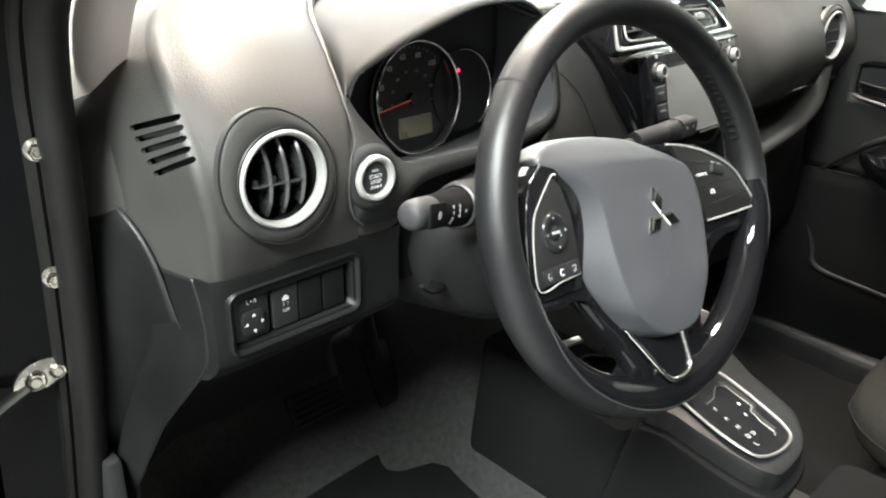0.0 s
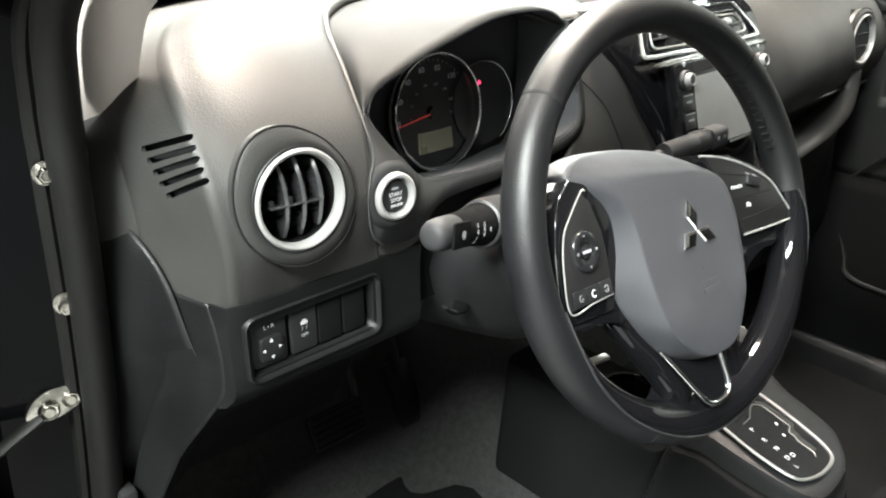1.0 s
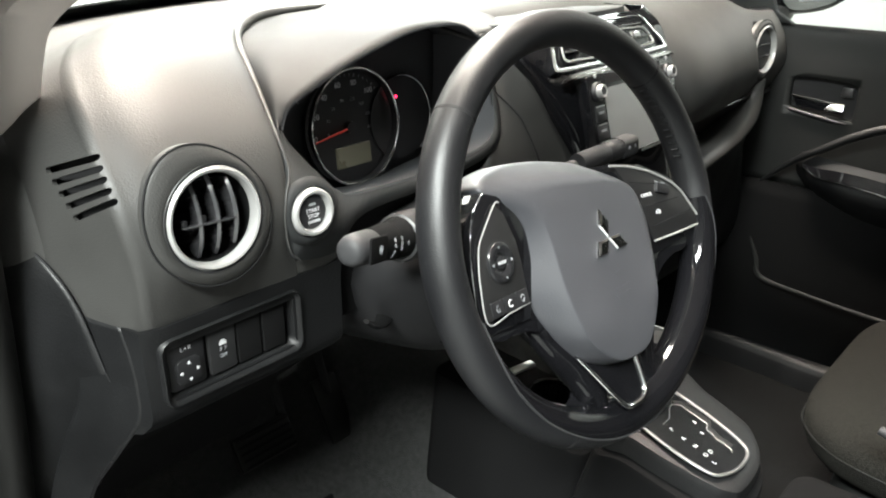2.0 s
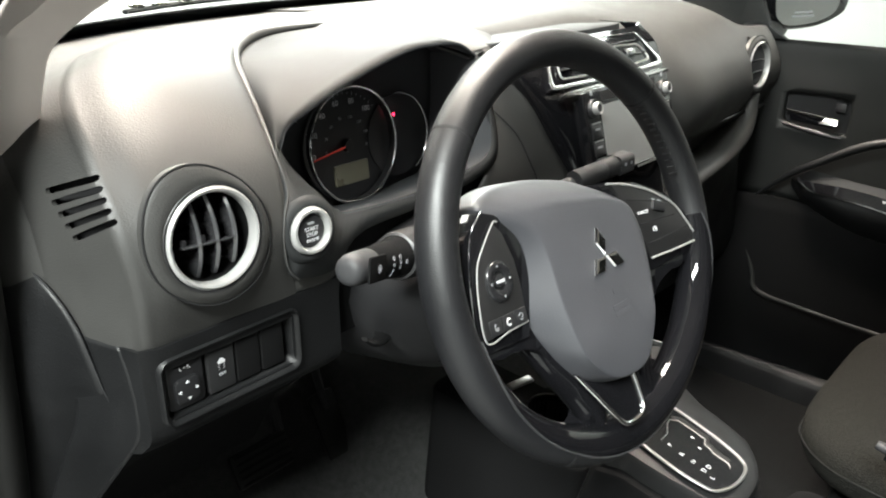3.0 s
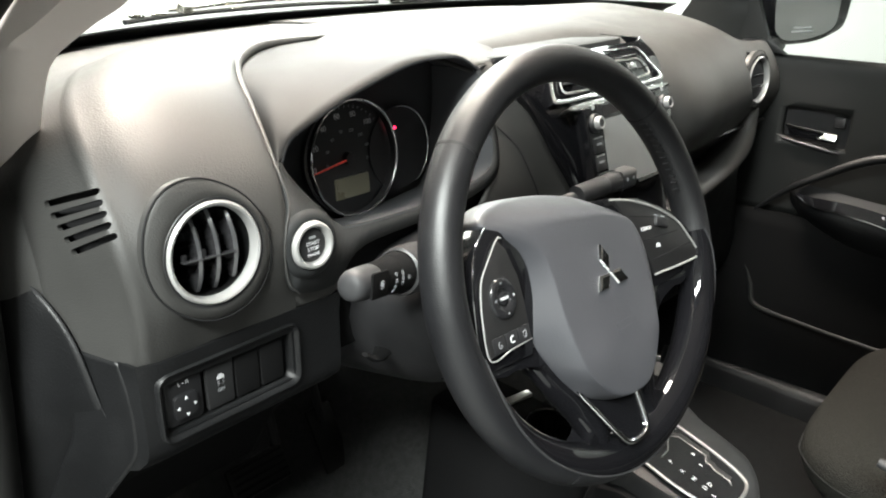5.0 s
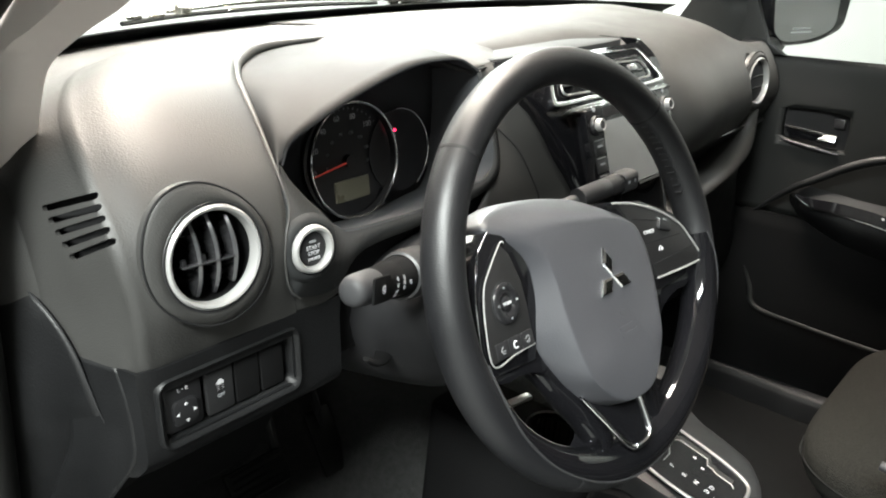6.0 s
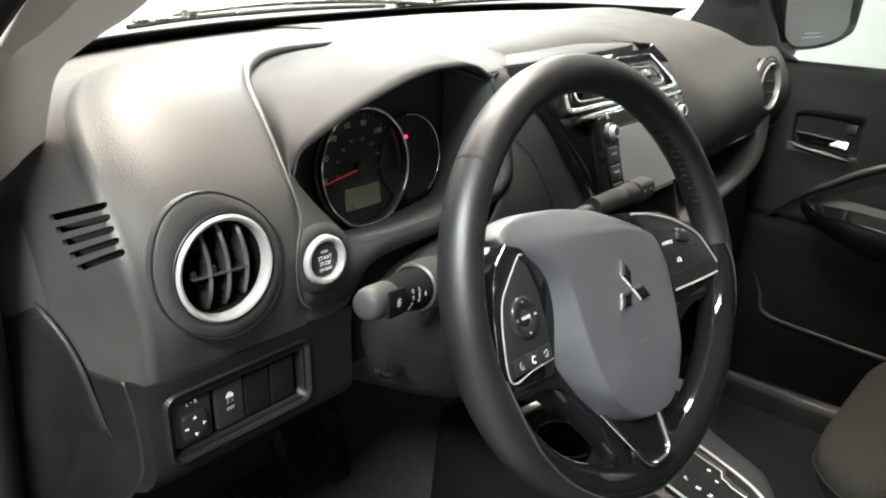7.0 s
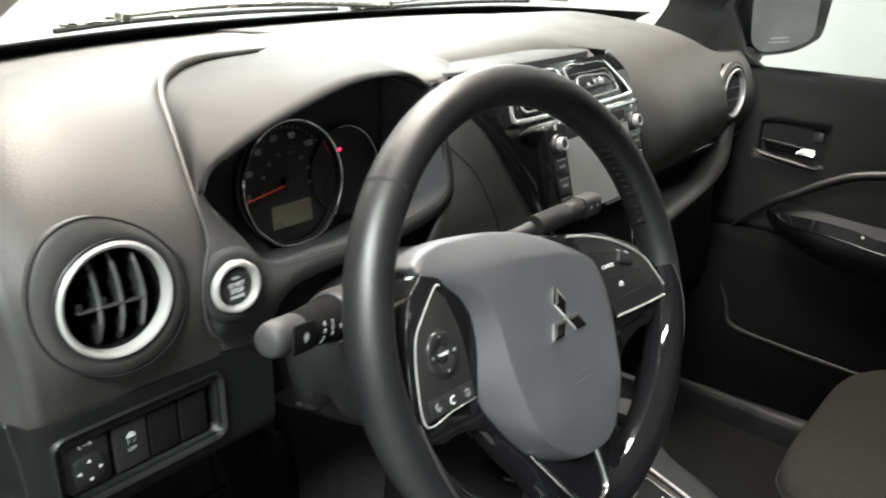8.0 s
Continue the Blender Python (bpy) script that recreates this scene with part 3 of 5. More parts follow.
def round_vent(m, lobed, size=1.0):
    """Pod, silver ring, barrel, three curved upright vanes and a cross bar."""
    v = thing("round_air_vent", "round air vent with a satin silver ring and black vanes", "air vent", m.translation, group="round side vents")
    m = m @ Matrix.Scale(size, 4)

    def pod_at(a):
        return float(np.interp(math.degrees(a) % 360, [d for d, _ in PODS], [r for _, r in PODS])) / 0.945 if lobed else 0.052

    turns = [2 * math.pi * k / 96 for k in range(96)]
    edge = [sum(pod_at(a + radians(d)) for d in range(-12, 13, 3)) / 9 for a in turns]
    rows = []
    for f, h in ((0.0, -0.012), (0.0, 0.001), (0.05, 0.0046), (0.22, 0.0054), (0.5, 0.0046), (0.8, 0.0026), (0.95, 0.0012), (1.0, 0.0), (1.0, -0.008)):
        rows.append([m @ Vector(((0.0434 + (e - 0.0434) * f) * math.cos(a), (0.0434 + (e - 0.0434) * f) * math.sin(a), h)) for a, e in zip(turns, edge)])
    bm = bmesh.new()
    stitch(bm, rows, False, True)
    bmesh.ops.recalc_face_normals(bm, faces=bm.faces)
    part("pod", bm, PAD, v, "", 60)
    part("pod_seam", tube([m @ Vector(((e + 0.0005) * math.cos(a), (e + 0.0005) * math.sin(a), 0.0006)) for a, e in zip(turns, edge)], 0.0009, 6, 0, True), MATTE, v)
    part("bezel", lathe([(0.0428, 0.0), (0.0430, 0.0050), (0.0446, 0.0054), (0.0470, 0.0032), (0.0480, -0.002)], m, 64), SHROUD, v, "dark bevel round the ring")
    part("ring", lathe([(0.0372, -0.003), (0.0374, 0.004), (0.0386, 0.0068), (0.0405, 0.0076), (0.0425, 0.0055), (0.043, -0.006)], m, 64), RING, v, "satin silver ring")
    # barrel and rear slats near-black: the shade inside the vent is painted in
    part("barrel", lathe([(0.0374, -0.0025), (0.036, -0.045), (0.0, -0.047)], m, 48), VELVET, v)
    if not lobed:
        part("shutter", lathe([(0, 0.0035), (0.02, 0.0025), (0.034, -0.001), (0.0362, -0.004), (0.0, -0.005)], m, 40), STALK, v, "closed dark grey shutter")
        for y in (0.010, -0.010):
            part("vane", tube([m @ Vector((x, y - 3.0 * x * x, 0.0035 - 2.2 * x * x)) for x in (-0.030, -0.015, 0.0, 0.015, 0.030)], [0.0008, 0.0014, 0.0016, 0.0014, 0.0008], 8, 14), VANE, v)
        return v
    for k in (-1, 0, 1):
        x0 = k * 0.0162 + 0.0045
        rows = []
        for i in range(15):
            yy = (-0.034 + 0.068 * i / 14) * math.sqrt(max(0.1, 1 - (x0 / 0.038) ** 2))
            bow = 0.003 - 0.010 * (yy / 0.031) ** 2
            rows.append([m @ Vector((x0 - 0.0022, yy, bow - 0.001)), m @ Vector((x0, yy, bow + 0.0008)), m @ Vector((x0 + 0.0018, yy, bow - 0.0006)), m @ Vector((x0 + 0.0022, yy, bow - 0.022)), m @ Vector((x0 + 0.0006, yy, bow - 0.022))])
        bm = bmesh.new()
        vs = stitch(bm, rows, False, True)
        bm.faces.new(vs[0])
        bm.faces.new(vs[-1])
        bmesh.ops.recalc_face_normals(bm, faces=bm.faces)
        part("vane", bm, VANE, v)
    part("cross_bar", box(m @ pose(-0.004, -0.003, 0.001, 0, 0, -3), 0.048, 0.0014, 0.006, 0.0004), VANE, v)
    part("bar_clip", box(m @ pose(-0.0255, 0.001, 0.0005, 0, 0, -3), 0.004, 0.006, 0.004, 0.0008), BLACK, v)
    part("bar_clip", box(m @ pose(-0.0085, 0.001, 0.0005, 0, 0, -3), 0.004, 0.006, 0.004, 0.0008), BLACK, v)
    for k in range(-2, 3):
        part("rear_slat", box(m @ pose(0, 0.012 * k, -0.034), 0.058, 0.0016, 0.014), VELVET, v)
    return v


round_vent(VENT_L, True, 0.955)
VENT_R = facing((0.534, 0.004, 0.953), (-0.06, -1, 0.06))
round_vent(VENT_R, False, 0.95)

part("pad_foot", sheet([[(x, y, 0.899), (x, y, 0.886), (x, y + 0.004, 0.8735)] for x, y in ((-0.492, 0.005), (-0.478, 0.001), (-0.462, 0.0), (-0.446, 0.001), (-0.434, 0.006))], 16, 8, 0.003), PAD, dash, "", 180)
# start button
m = facing((-0.4775, -0.010, 0.9352), (-0.05, -1, 0.08)) @ Matrix.Scale(0.975, 4)
start = thing("start_button", "black start button in a satin silver ring", "button", m.translation)
part("ring", lathe([(0.0155, -0.004), (0.0158, 0.003), (0.0175, 0.0055), (0.0195, 0.0055), (0.0215, 0.003), (0.0222, -0.004)], m, 48), RING, start, "satin silver ring")
part("surround", lathe([(0.0222, -0.006), (0.0228, 0.0015), (0.0250, 0.0012), (0.0285, -0.001), (0.031, -0.0045)], m, 48), HOODM, start)
part("cap", lathe([(0, 0.0015), (0.012, 0.0015), (0.0148, 0.0), (0.0155, -0.003)], m, 40), BLACK, start, "black push cap")
for i, word in enumerate(("START", "STOP", "ENGINE")):
    lettering("lettering", word, m @ pose(0, 0.0016 - 0.0050 * i, 0.002), 0.0050 if i < 2 else 0.0037, INK, start)
part("indicator", slab(m @ pose(0, 0.007, 0.0015), rounded(0.007, 0.002, 0.0008), 0, 0.0006), GREYINK, start)

# gauges
gm = facing((-0.336, 0.092, 0.966), (0, -1, 0.1))
gauges = thing("instrument_cluster", "black gauge cluster with a red needle and olive display", "gauge cluster", gm.translation)
gd = gm @ pose(0, -0.0015, -0.006)
part("dial", lathe([(0, 0.0), (0.0575, 0.0), (0.0575, -0.003)], gd, 48), BLACK, gauges, "black speedometer dial")
part("dial_barrel", lathe([(0.0590, 0.007), (0.0580, 0.006), (0.0575, -0.001)], gm, 48), BLACK, gauges)
arc = [(0.0590 * math.cos(radians(a)), 0.0590 * math.sin(radians(a))) for a in range(-38, 219, 8)]
part("dial_ring", tube([gm @ Vector((x, y, 0.0075)) for x, y in arc + [(-0.022, -0.056), (0.022, -0.056)]], 0.0013, 8, 90, True), CHROME, gauges, "thin chrome dial ring")
gm2 = facing((-0.262, 0.094, 0.962), (0, -1, 0.1))
part("dial", lathe([(0, -0.001), (0.045, -0.001), (0.045, -0.004)], gm2, 40), BLACK, gauges)
part("dial_ring", tube([gm2 @ Vector((0.046 * math.cos(radians(a)), 0.046 * math.sin(radians(a)), 0.0)) for a in range(-60, 100, 8)], 0.001, 8), CHROME, gauges)
gm3 = facing((-0.42, 0.094, 0.965), (0, -1, 0.1))
part("dial_ring", tube([gm3 @ Vector((0.04 * math.cos(radians(a)), 0.04 * math.sin(radians(a)), 0.0)) for a in range(60, 230, 8)], 0.0008, 8), GREYINK, gauges)
part("display", slab(gd @ pose(0.002, -0.0300, 0.0), rounded(0.047, 0.022, 0.001), 0, 0.002), LCD, gauges, "unlit olive display")
part("needle", slab(gd @ pose(0, 0, 0.004, 0, 0, 188.5), [(0.006, -0.0009), (0.052, -0.0006), (0.052, 0.0006), (0.006, 0.0009)], 0, 0.001), NEEDLE, gauges, "red needle")
part("hub", lathe([(0, 0.0055), (0.006, 0.005), (0.007, 0)], gd, 24), BLACK, gauges)
for k in range(8):
    a = radians(186 - k * 27.7)
    lettering("numeral", str(20 * k), gd @ pose(0.0455 * math.cos(a), 0.0455 * math.sin(a), 0.001), 0.0080, INK, gauges)
    lettering("numeral", str(30 * k), gd @ pose(0.029 * math.cos(a), 0.029 * math.sin(a), 0.001), 0.0045, GREYINK, gauges)
for k in range(29):
    a = radians(186 - k * 193.9 / 28)
    part("tick", box(gd @ pose(0.0535 * math.cos(a), 0.0535 * math.sin(a), 0.0008, 0, 0, math.degrees(a)), 0.0035 if k % 4 == 0 else 0.002, 0.0006, 0.0004), DIALINK, gauges)
part("warning_lamp", lathe([(0, 0.001), (0.0017, 0.001), (0.0017, 0)], facing((-0.2765, 0.088, 0.988), (0, -1, 0)), 12), REDLAMP, gauges, "lit red warning lamp")

# knee panel with the switch recess
xs = [-0.636, -0.631, -0.6185, -0.59, -0.54, -0.495, -0.491, -0.47, -0.45, -0.436, -0.431]
zs = [(0.8745, 0.004), (0.868, 0.004), (0.853, 0.006), (0.83, 0.006), (0.807, 0.006), (0.796, 0.006), (0.788, 0.010), (0.775, 0.025), (0.75, 0.06), (0.70, 0.12), (0.62, 0.17), (0.52, 0.21)]
corner = [(-0.6395, 0.03, 0.8735), (-0.6385, 0.022, 0.85), (-0.6375, 0.02, 0.82), (-0.6385, 0.024, 0.79), (-0.645, 0.05, 0.755), (-0.655, 0.10, 0.69), (-0.665, 0.16, 0.59), (-0.668, 0.24, 0.48)]
line = spline(corner, 200)


def corner_at(z):
    return min(line, key=lambda p: abs(p.z - z))


def knee_point(i, x, z, y):
    c = corner_at(z)
    if i == 0:
        return (c.x - 0.0004, c.y - 0.0006, z)
    if i == 1:
        return (c.x * 0.55 - 0.631 * 0.45, min(c.y, y) * 0.75 + max(c.y, y) * 0.25, z)
    return (x, y + (0.012 if i == 10 else 0), z)


# the turned-under rows get the near-black, shade painted into their colour
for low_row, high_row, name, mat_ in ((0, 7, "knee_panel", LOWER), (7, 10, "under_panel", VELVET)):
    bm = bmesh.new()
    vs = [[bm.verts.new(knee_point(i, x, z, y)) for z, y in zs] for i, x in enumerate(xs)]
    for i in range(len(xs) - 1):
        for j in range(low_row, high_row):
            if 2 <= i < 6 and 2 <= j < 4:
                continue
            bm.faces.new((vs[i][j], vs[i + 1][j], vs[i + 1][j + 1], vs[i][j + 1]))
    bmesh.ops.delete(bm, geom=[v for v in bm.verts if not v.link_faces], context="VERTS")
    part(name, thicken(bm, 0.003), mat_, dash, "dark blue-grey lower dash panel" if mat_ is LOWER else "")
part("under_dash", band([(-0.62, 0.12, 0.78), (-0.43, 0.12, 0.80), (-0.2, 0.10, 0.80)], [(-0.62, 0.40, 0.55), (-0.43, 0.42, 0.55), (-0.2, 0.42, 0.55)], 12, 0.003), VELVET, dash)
part("switch_tray", box(pose(-0.555, 0.0265, 0.831), 0.128, 0.012, 0.048), MATTE, dash)
fm = facing((-0.555, 0.005, 0.832), (0, -1, 0))
rows = []
for w, h, r, z in ((0.140, 0.063, 0.011, -0.003), (0.139, 0.062, 0.011, 0.0015), (0.1365, 0.0595, 0.010, 0.0030), (0.1335, 0.0565, 0.009, 0.0025), (0.1225, 0.0445, 0.006, -0.0095), (0.1225, 0.0445, 0.006, -0.014)):
    rows.append([fm @ Vector((x, y, z)) for x, y in rounded(w, h, r)])
bm = bmesh.new()
stitch(bm, rows, False, True)
bmesh.ops.recalc_face_normals(bm, faces=bm.faces)
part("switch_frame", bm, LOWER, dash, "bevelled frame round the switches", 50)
mirror_sw = thing("mirror_switch", "black mirror adjuster switch with white arrows", "switch", (-0.598, 0.01, 0.83))
part("body", slab(fm @ pose(-0.044, 0, -0.009), rounded(0.033, 0.043, 0.004), 0, 0.004, 0.001), BLACK, mirror_sw)
part("pad", slab(fm @ pose(-0.044, -0.005, -0.005), rounded(0.022, 0.022, 0.005), 0, 0.003, 0.001), BLACK, mirror_sw)
for a in range(4):
    part("arrow", slab(fm @ pose(-0.044, -0.005, -0.0018, 0, 0, 90 * a) @ pose(0, 0.0075, 0), [(-0.0016, -0.001), (0.0016, -0.001), (0, 0.002)], 0, 0.0005), INK, mirror_sw)
lettering("lettering", "L \u2022 R", fm @ pose(-0.044, 0.0145, -0.0045), 0.005, INK, mirror_sw)
stab = thing("stability_switch", "black stability control switch with a white car symbol", "switch", (-0.565, 0.01, 0.83))
part("body", slab(fm @ pose(-0.01, 0, -0.009), rounded(0.026, 0.043, 0.002), 0, 0.004, 0.001), MATTE, stab)
part("symbol", slab(fm @ pose(-0.01, 0.0062, -0.0048), [(-0.0034, -0.002), (0.0034, -0.002), (0.0034, 0.0006), (0.0022, 0.0010), (0.0016, 0.0026), (-0.0016, 0.0026), (-0.0022, 0.0010), (-0.0034, 0.0006)], 0, 0.0004), INK, stab)
for dx in (-0.0022, 0.0022):
    part("skid_mark", tube([fm @ Vector((-0.01 + dx + 0.0009 * (-1) ** k, 0.0028 - 0.0013 * k, -0.0046)) for k in range(4)], 0.0003, 6), INK, stab)
lettering("lettering", "OFF", fm @ pose(-0.01, -0.006, -0.0045), 0.0042, GREYINK, stab)
for x in (0.017, 0.043):
    b = solo("blank_switch_cover", slab(fm @ pose(x, 0, -0.009), rounded(0.024, 0.043, 0.002), 0, 0.004, 0.001), VELVET, "blank black switch cover", "switch cover", group="blank switch covers")

# end cap of the dashboard beside the door opening
cap_rows = [
    [(-0.6395, 0.03, 0.8735), (-0.6385, 0.022, 0.85), (-0.6375, 0.02, 0.82), (-0.6385, 0.024, 0.79), (-0.645, 0.05, 0.755), (-0.655, 0.10, 0.69), (-0.665, 0.16, 0.59), (-0.668, 0.24, 0.48)],
    [(-0.648, 0.065, 0.8735), (-0.648, 0.055, 0.85), (-0.648, 0.052, 0.82), (-0.65, 0.055, 0.79), (-0.656, 0.08, 0.755), (-0.665, 0.12, 0.69), (-0.672, 0.17, 0.59), (-0.675, 0.25, 0.48)],
    [(-0.655, 0.10, 0.8735), (-0.656, 0.09, 0.85), (-0.658, 0.085, 0.82), (-0.66, 0.09, 0.79), (-0.668, 0.105, 0.755), (-0.675, 0.14, 0.69), (-0.68, 0.19, 0.59), (-0.682, 0.26, 0.48)],
]
side_in = [(-0.670, 0.156, 0.932), (-0.662, 0.116, 0.920), (-0.657, 0.088, 0.902), (-0.6535, 0.070, 0.879), (-0.652, 0.058, 0.854), (-0.6495, 0.050, 0.828), (-0.643, 0.048, 0.802), (-0.640, 0.062, 0.772), (-0.650, 0.105, 0.72), (-0.655, 0.16, 0.62)]
side_out = [(-0.694, 0.160, 0.934), (-0.694, 0.156, 0.922), (-0.694, 0.152, 0.908), (-0.694, 0.150, 0.885), (-0.694, 0.15, 0.86), (-0.694, 0.152, 0.83), (-0.694, 0.157, 0.80), (-0.694, 0.165, 0.765), (-0.695, 0.18, 0.71), (-0.696, 0.20, 0.62)]
side_in = [(x + 0.002, y + 0.001, z) for x, y, z in side_in]
side_mid = [((a[0] + b[0]) / 2 + 0.002, (a[1] + b[1]) / 2 + 0.004, (a[2] + b[2]) / 2) for a, b in zip(side_in, side_out)]
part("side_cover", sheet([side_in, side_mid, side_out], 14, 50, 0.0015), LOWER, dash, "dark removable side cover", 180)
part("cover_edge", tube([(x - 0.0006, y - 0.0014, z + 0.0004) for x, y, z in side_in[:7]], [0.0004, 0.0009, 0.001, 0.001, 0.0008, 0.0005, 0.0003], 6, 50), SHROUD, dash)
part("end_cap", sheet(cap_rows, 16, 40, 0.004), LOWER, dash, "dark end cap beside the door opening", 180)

# ---- steering wheel and column ----
WYAW, WRAKE = radians(-4.0), radians(20.0)
WC = Vector((-0.3412, -0.1971, 0.9314))
COLUMN = Vector((-0.304, -0.1755, 0.9145))
WN = Vector((math.sin(WYAW) * math.cos(WRAKE), -math.cos(WYAW) * math.cos(WRAKE), math.sin(WRAKE)))
WM = facing(WC, WN) @ Matrix.Scale(0.936, 4)
RC = 0.1762
wheel = thing("steering_wheel", "black leather steering wheel with gloss black lower spokes", "steering wheel", WC)


def ring(a0, a1, major, rr, rn, count=90, sides=20, lift=0.0):
    bm = bmesh.new()
    full = a1 - a0 >= 360
    rows = []
    for k in range(count if full else count + 1):
        a = radians(a0 + (a1 - a0) * k / count)
        f = 1.0 if full or count < 10 else math.sqrt(max(0.02, min(1.0, k / 8, (count - k) / 8)))
        rows.append([WM @ Vector(((major + f * rr * math.cos(b)) * math.cos(a) + 0.0018, (major + f * rr * math.cos(b)) * math.sin(a) - 0.0018, lift + f * rn * math.sin(b))) for b in (2 * math.pi * j / sides for j in range(sides))])
    vs = stitch(bm, rows, full, True)
    if not full:
        bm.faces.new(vs[0])
        bm.faces.new(vs[-1])
    bmesh.ops.recalc_face_normals(bm, faces=bm.faces)
    return bm


rim = part("rim", ring(0, 360, RC, 0.0162, 0.0178, 120), LEATHER, wheel, "grained black leather rim", 180)
for a in (137, 43, 240, 300):
    part("seam", ring(a - 0.35, a + 0.35, RC, 0.01645, 0.01805, 2, 20), MATTE, rim)
for k in range(12):
    a = radians(12 + 2.6 * k)
    part("stitch", tube([WM @ Vector(((RC - 0.0157) * math.cos(a), (RC - 0.0157) * math.sin(a) - 0.0018, z)) for z in (0.0, 0.004, 0.008)], 0.0011, 6), LEATHER, rim)
EDGE = ((192, 0.163), (198, 0.166), (212, 0.174), (226, 0.178), (240, 0.1805), (257, 0.1845), (268, 0.187), (279, 0.189), (290, 0.191), (305, 0.1915), (319, 0.191), (330, 0.189), (340, 0.185), (349, 0.178), (356, 0.170))
rows = []
for k in range(85):
    deg = 192 + 164 * k / 84
    a = radians(deg)
    edge = float(np.interp(deg, [e[0] for e in EDGE], [e[1] for e in EDGE]))
    swell = 1.0 + 0.35 * math.sin(math.pi * min(1.0, max(0.0, (deg - 215) / 120)))
    last = math.acos(max(-0.9, min(0.95, (edge - RC) / 0.0167)))
    row = []
    for j in range(19):
        b = radians(232) + (last - radians(232)) * j / 18
        out, lift = 0.0167 * math.cos(b), 0.0183 * math.sin(b)
        if out < 0:
            out *= swell
        row.append(WM @ Vector(((RC + out) * math.cos(a) + 0.0018, (RC + out) * math.sin(a) - 0.0018, lift)))
    rows.append(row)
bm = bmesh.new()
stitch(bm, rows)
lip_line = [row[-1] for row in rows]
part("rim_insert", thicken(bm, 0.0012), GLOSS, wheel, "gloss black lower rim insert", 60)
# the highlight on the leather lip, modelled as a thin grey rod
part("insert_highlight", tube(lip_line, 0.0009, 8, 0), STALK, wheel, "thin grey rod as the highlight along the insert")

# airbag cover: a rounded shield, domed
outer = [(-0.012, 0.064, -0.018), (0.024, 0.053, -0.016), (0.062, 0.030, -0.010), (0.0805, 0.0, 0.001), (0.077, -0.036, 0.003), (0.058, -0.076, 0.005), (0.036, -0.105, 0.006), (0.018, -0.119, 0.006), (-0.002, -0.123, 0.006),
         (-0.030, -0.119, 0.006), (-0.055, -0.106, 0.005), (-0.078, -0.077, 0.003), (-0.097, -0.040, 0.003), (-0.093, 0.0, 0.002), (-0.099, 0.031, 0.002), (-0.121, 0.056, 0.003), (-0.114, 0.067, -0.004), (-0.086, 0.0725, -0.014), (-0.048, 0.070, -0.018)]
inner = [(0.0, 0.036), (0.030, 0.032), (0.056, 0.020), (0.057, 0.0), (0.052, -0.036), (0.041, -0.076), (0.027, -0.101), (0.014, -0.113), (-0.002, -0.116),
         (-0.026, -0.113), (-0.047, -0.101), (-0.066, -0.077), (-0.0705, -0.038), (-0.0685, 0.0), (-0.0695, 0.022), (-0.071, 0.036), (-0.066, 0.041), (-0.050, 0.042), (-0.025, 0.040)]
out_l = spline(outer, 114, True)


def lean(y):
    """The face leans back towards its top."""
    return max(-0.0135, min(0.010, -0.16 * (y + 0.012)))


in_l = spline([(x, y, 0.019 + lean(y)) for x, y in inner], 114, True)
rows = [[p + Vector((0, 0, -0.03 - p.z)) for p in out_l], [p - Vector((0, 0, 0.004)) for p in out_l]]


def swell_of(q):
    """How round the shoulder is: a crease beside the button panel, soft over the top and the far side."""
    return max(0.0, min(1.0, (q.x + 0.058) / 0.03, 1.0), min(1.0, (q.y - 0.015) / 0.02))


for f in (0.03, 0.12, 0.25, 0.4, 0.55, 0.7, 0.82, 0.9, 0.96, 1.0):
    row = []
    for p, q in zip(out_l, in_l):
        r = p.lerp(q, f)
        low_z, k = p.z - lean(p.y), swell_of(q)
        r.z = low_z + (0.019 - low_z) * (f + k * (math.sin(math.pi / 2 * f) - f)) + lean(r.y)
        row.append(r)
    rows.append(row)
rows += [[Vector((q.x * s, (q.y + 0.03) * s - 0.03, h + lean((q.y + 0.03) * s - 0.03))) for q in in_l] for s, h in ((0.97, 0.0192), (0.93, 0.0194), (0.7, 0.0198), (0.4, 0.0202), (0.02, 0.0204))]
bm = bmesh.new()
vs = stitch(bm, [[WM @ p for p in r] for r in rows], False, True)
bm.faces.new(vs[-1])
bmesh.ops.recalc_face_normals(bm, faces=bm.faces)
part("airbag_cover", bm, AIRBAG, wheel, "matt blue-grey airbag cover", 60)
part("hub_back", lathe([(0.0, -0.07), (0.04, -0.07), (0.045, -0.03), (0.045, -0.01), (0, -0.01)], WM, 32), BLACK, wheel)


def diamond(turn):
    a = radians(turn)
    e1, e2 = (math.cos(a + radians(30)), math.sin(a + radians(30))), (math.cos(a - radians(30)), math.sin(a - radians(30)))
    s = 0.0152
    return [(0, 0), (e1[0] * s, e1[1] * s), ((e1[0] + e2[0]) * s, (e1[1] + e2[1]) * s), (e2[0] * s, e2[1] * s)]


for turn in (90, 210, 330):
    pts = [(x * 0.97, y * 0.97) for x, y in diamond(turn)]
    part("badge", slab(WM @ pose(-0.001, -0.0115, 0.0197, -9), pts, 0, 0.0034, 0.0026), CHROME, wheel, "plain chrome badge piece", 20)
for w, y in ((0.010, -0.043), (0.024, -0.056), (0.024, -0.062)):
    part("embossed_mark", slab(WM @ pose(-0.002, y, 0.0198 + lean(y), -9), rounded(w, 0.004, 0.001), 0, 0.0008), AIRBAG, wheel)

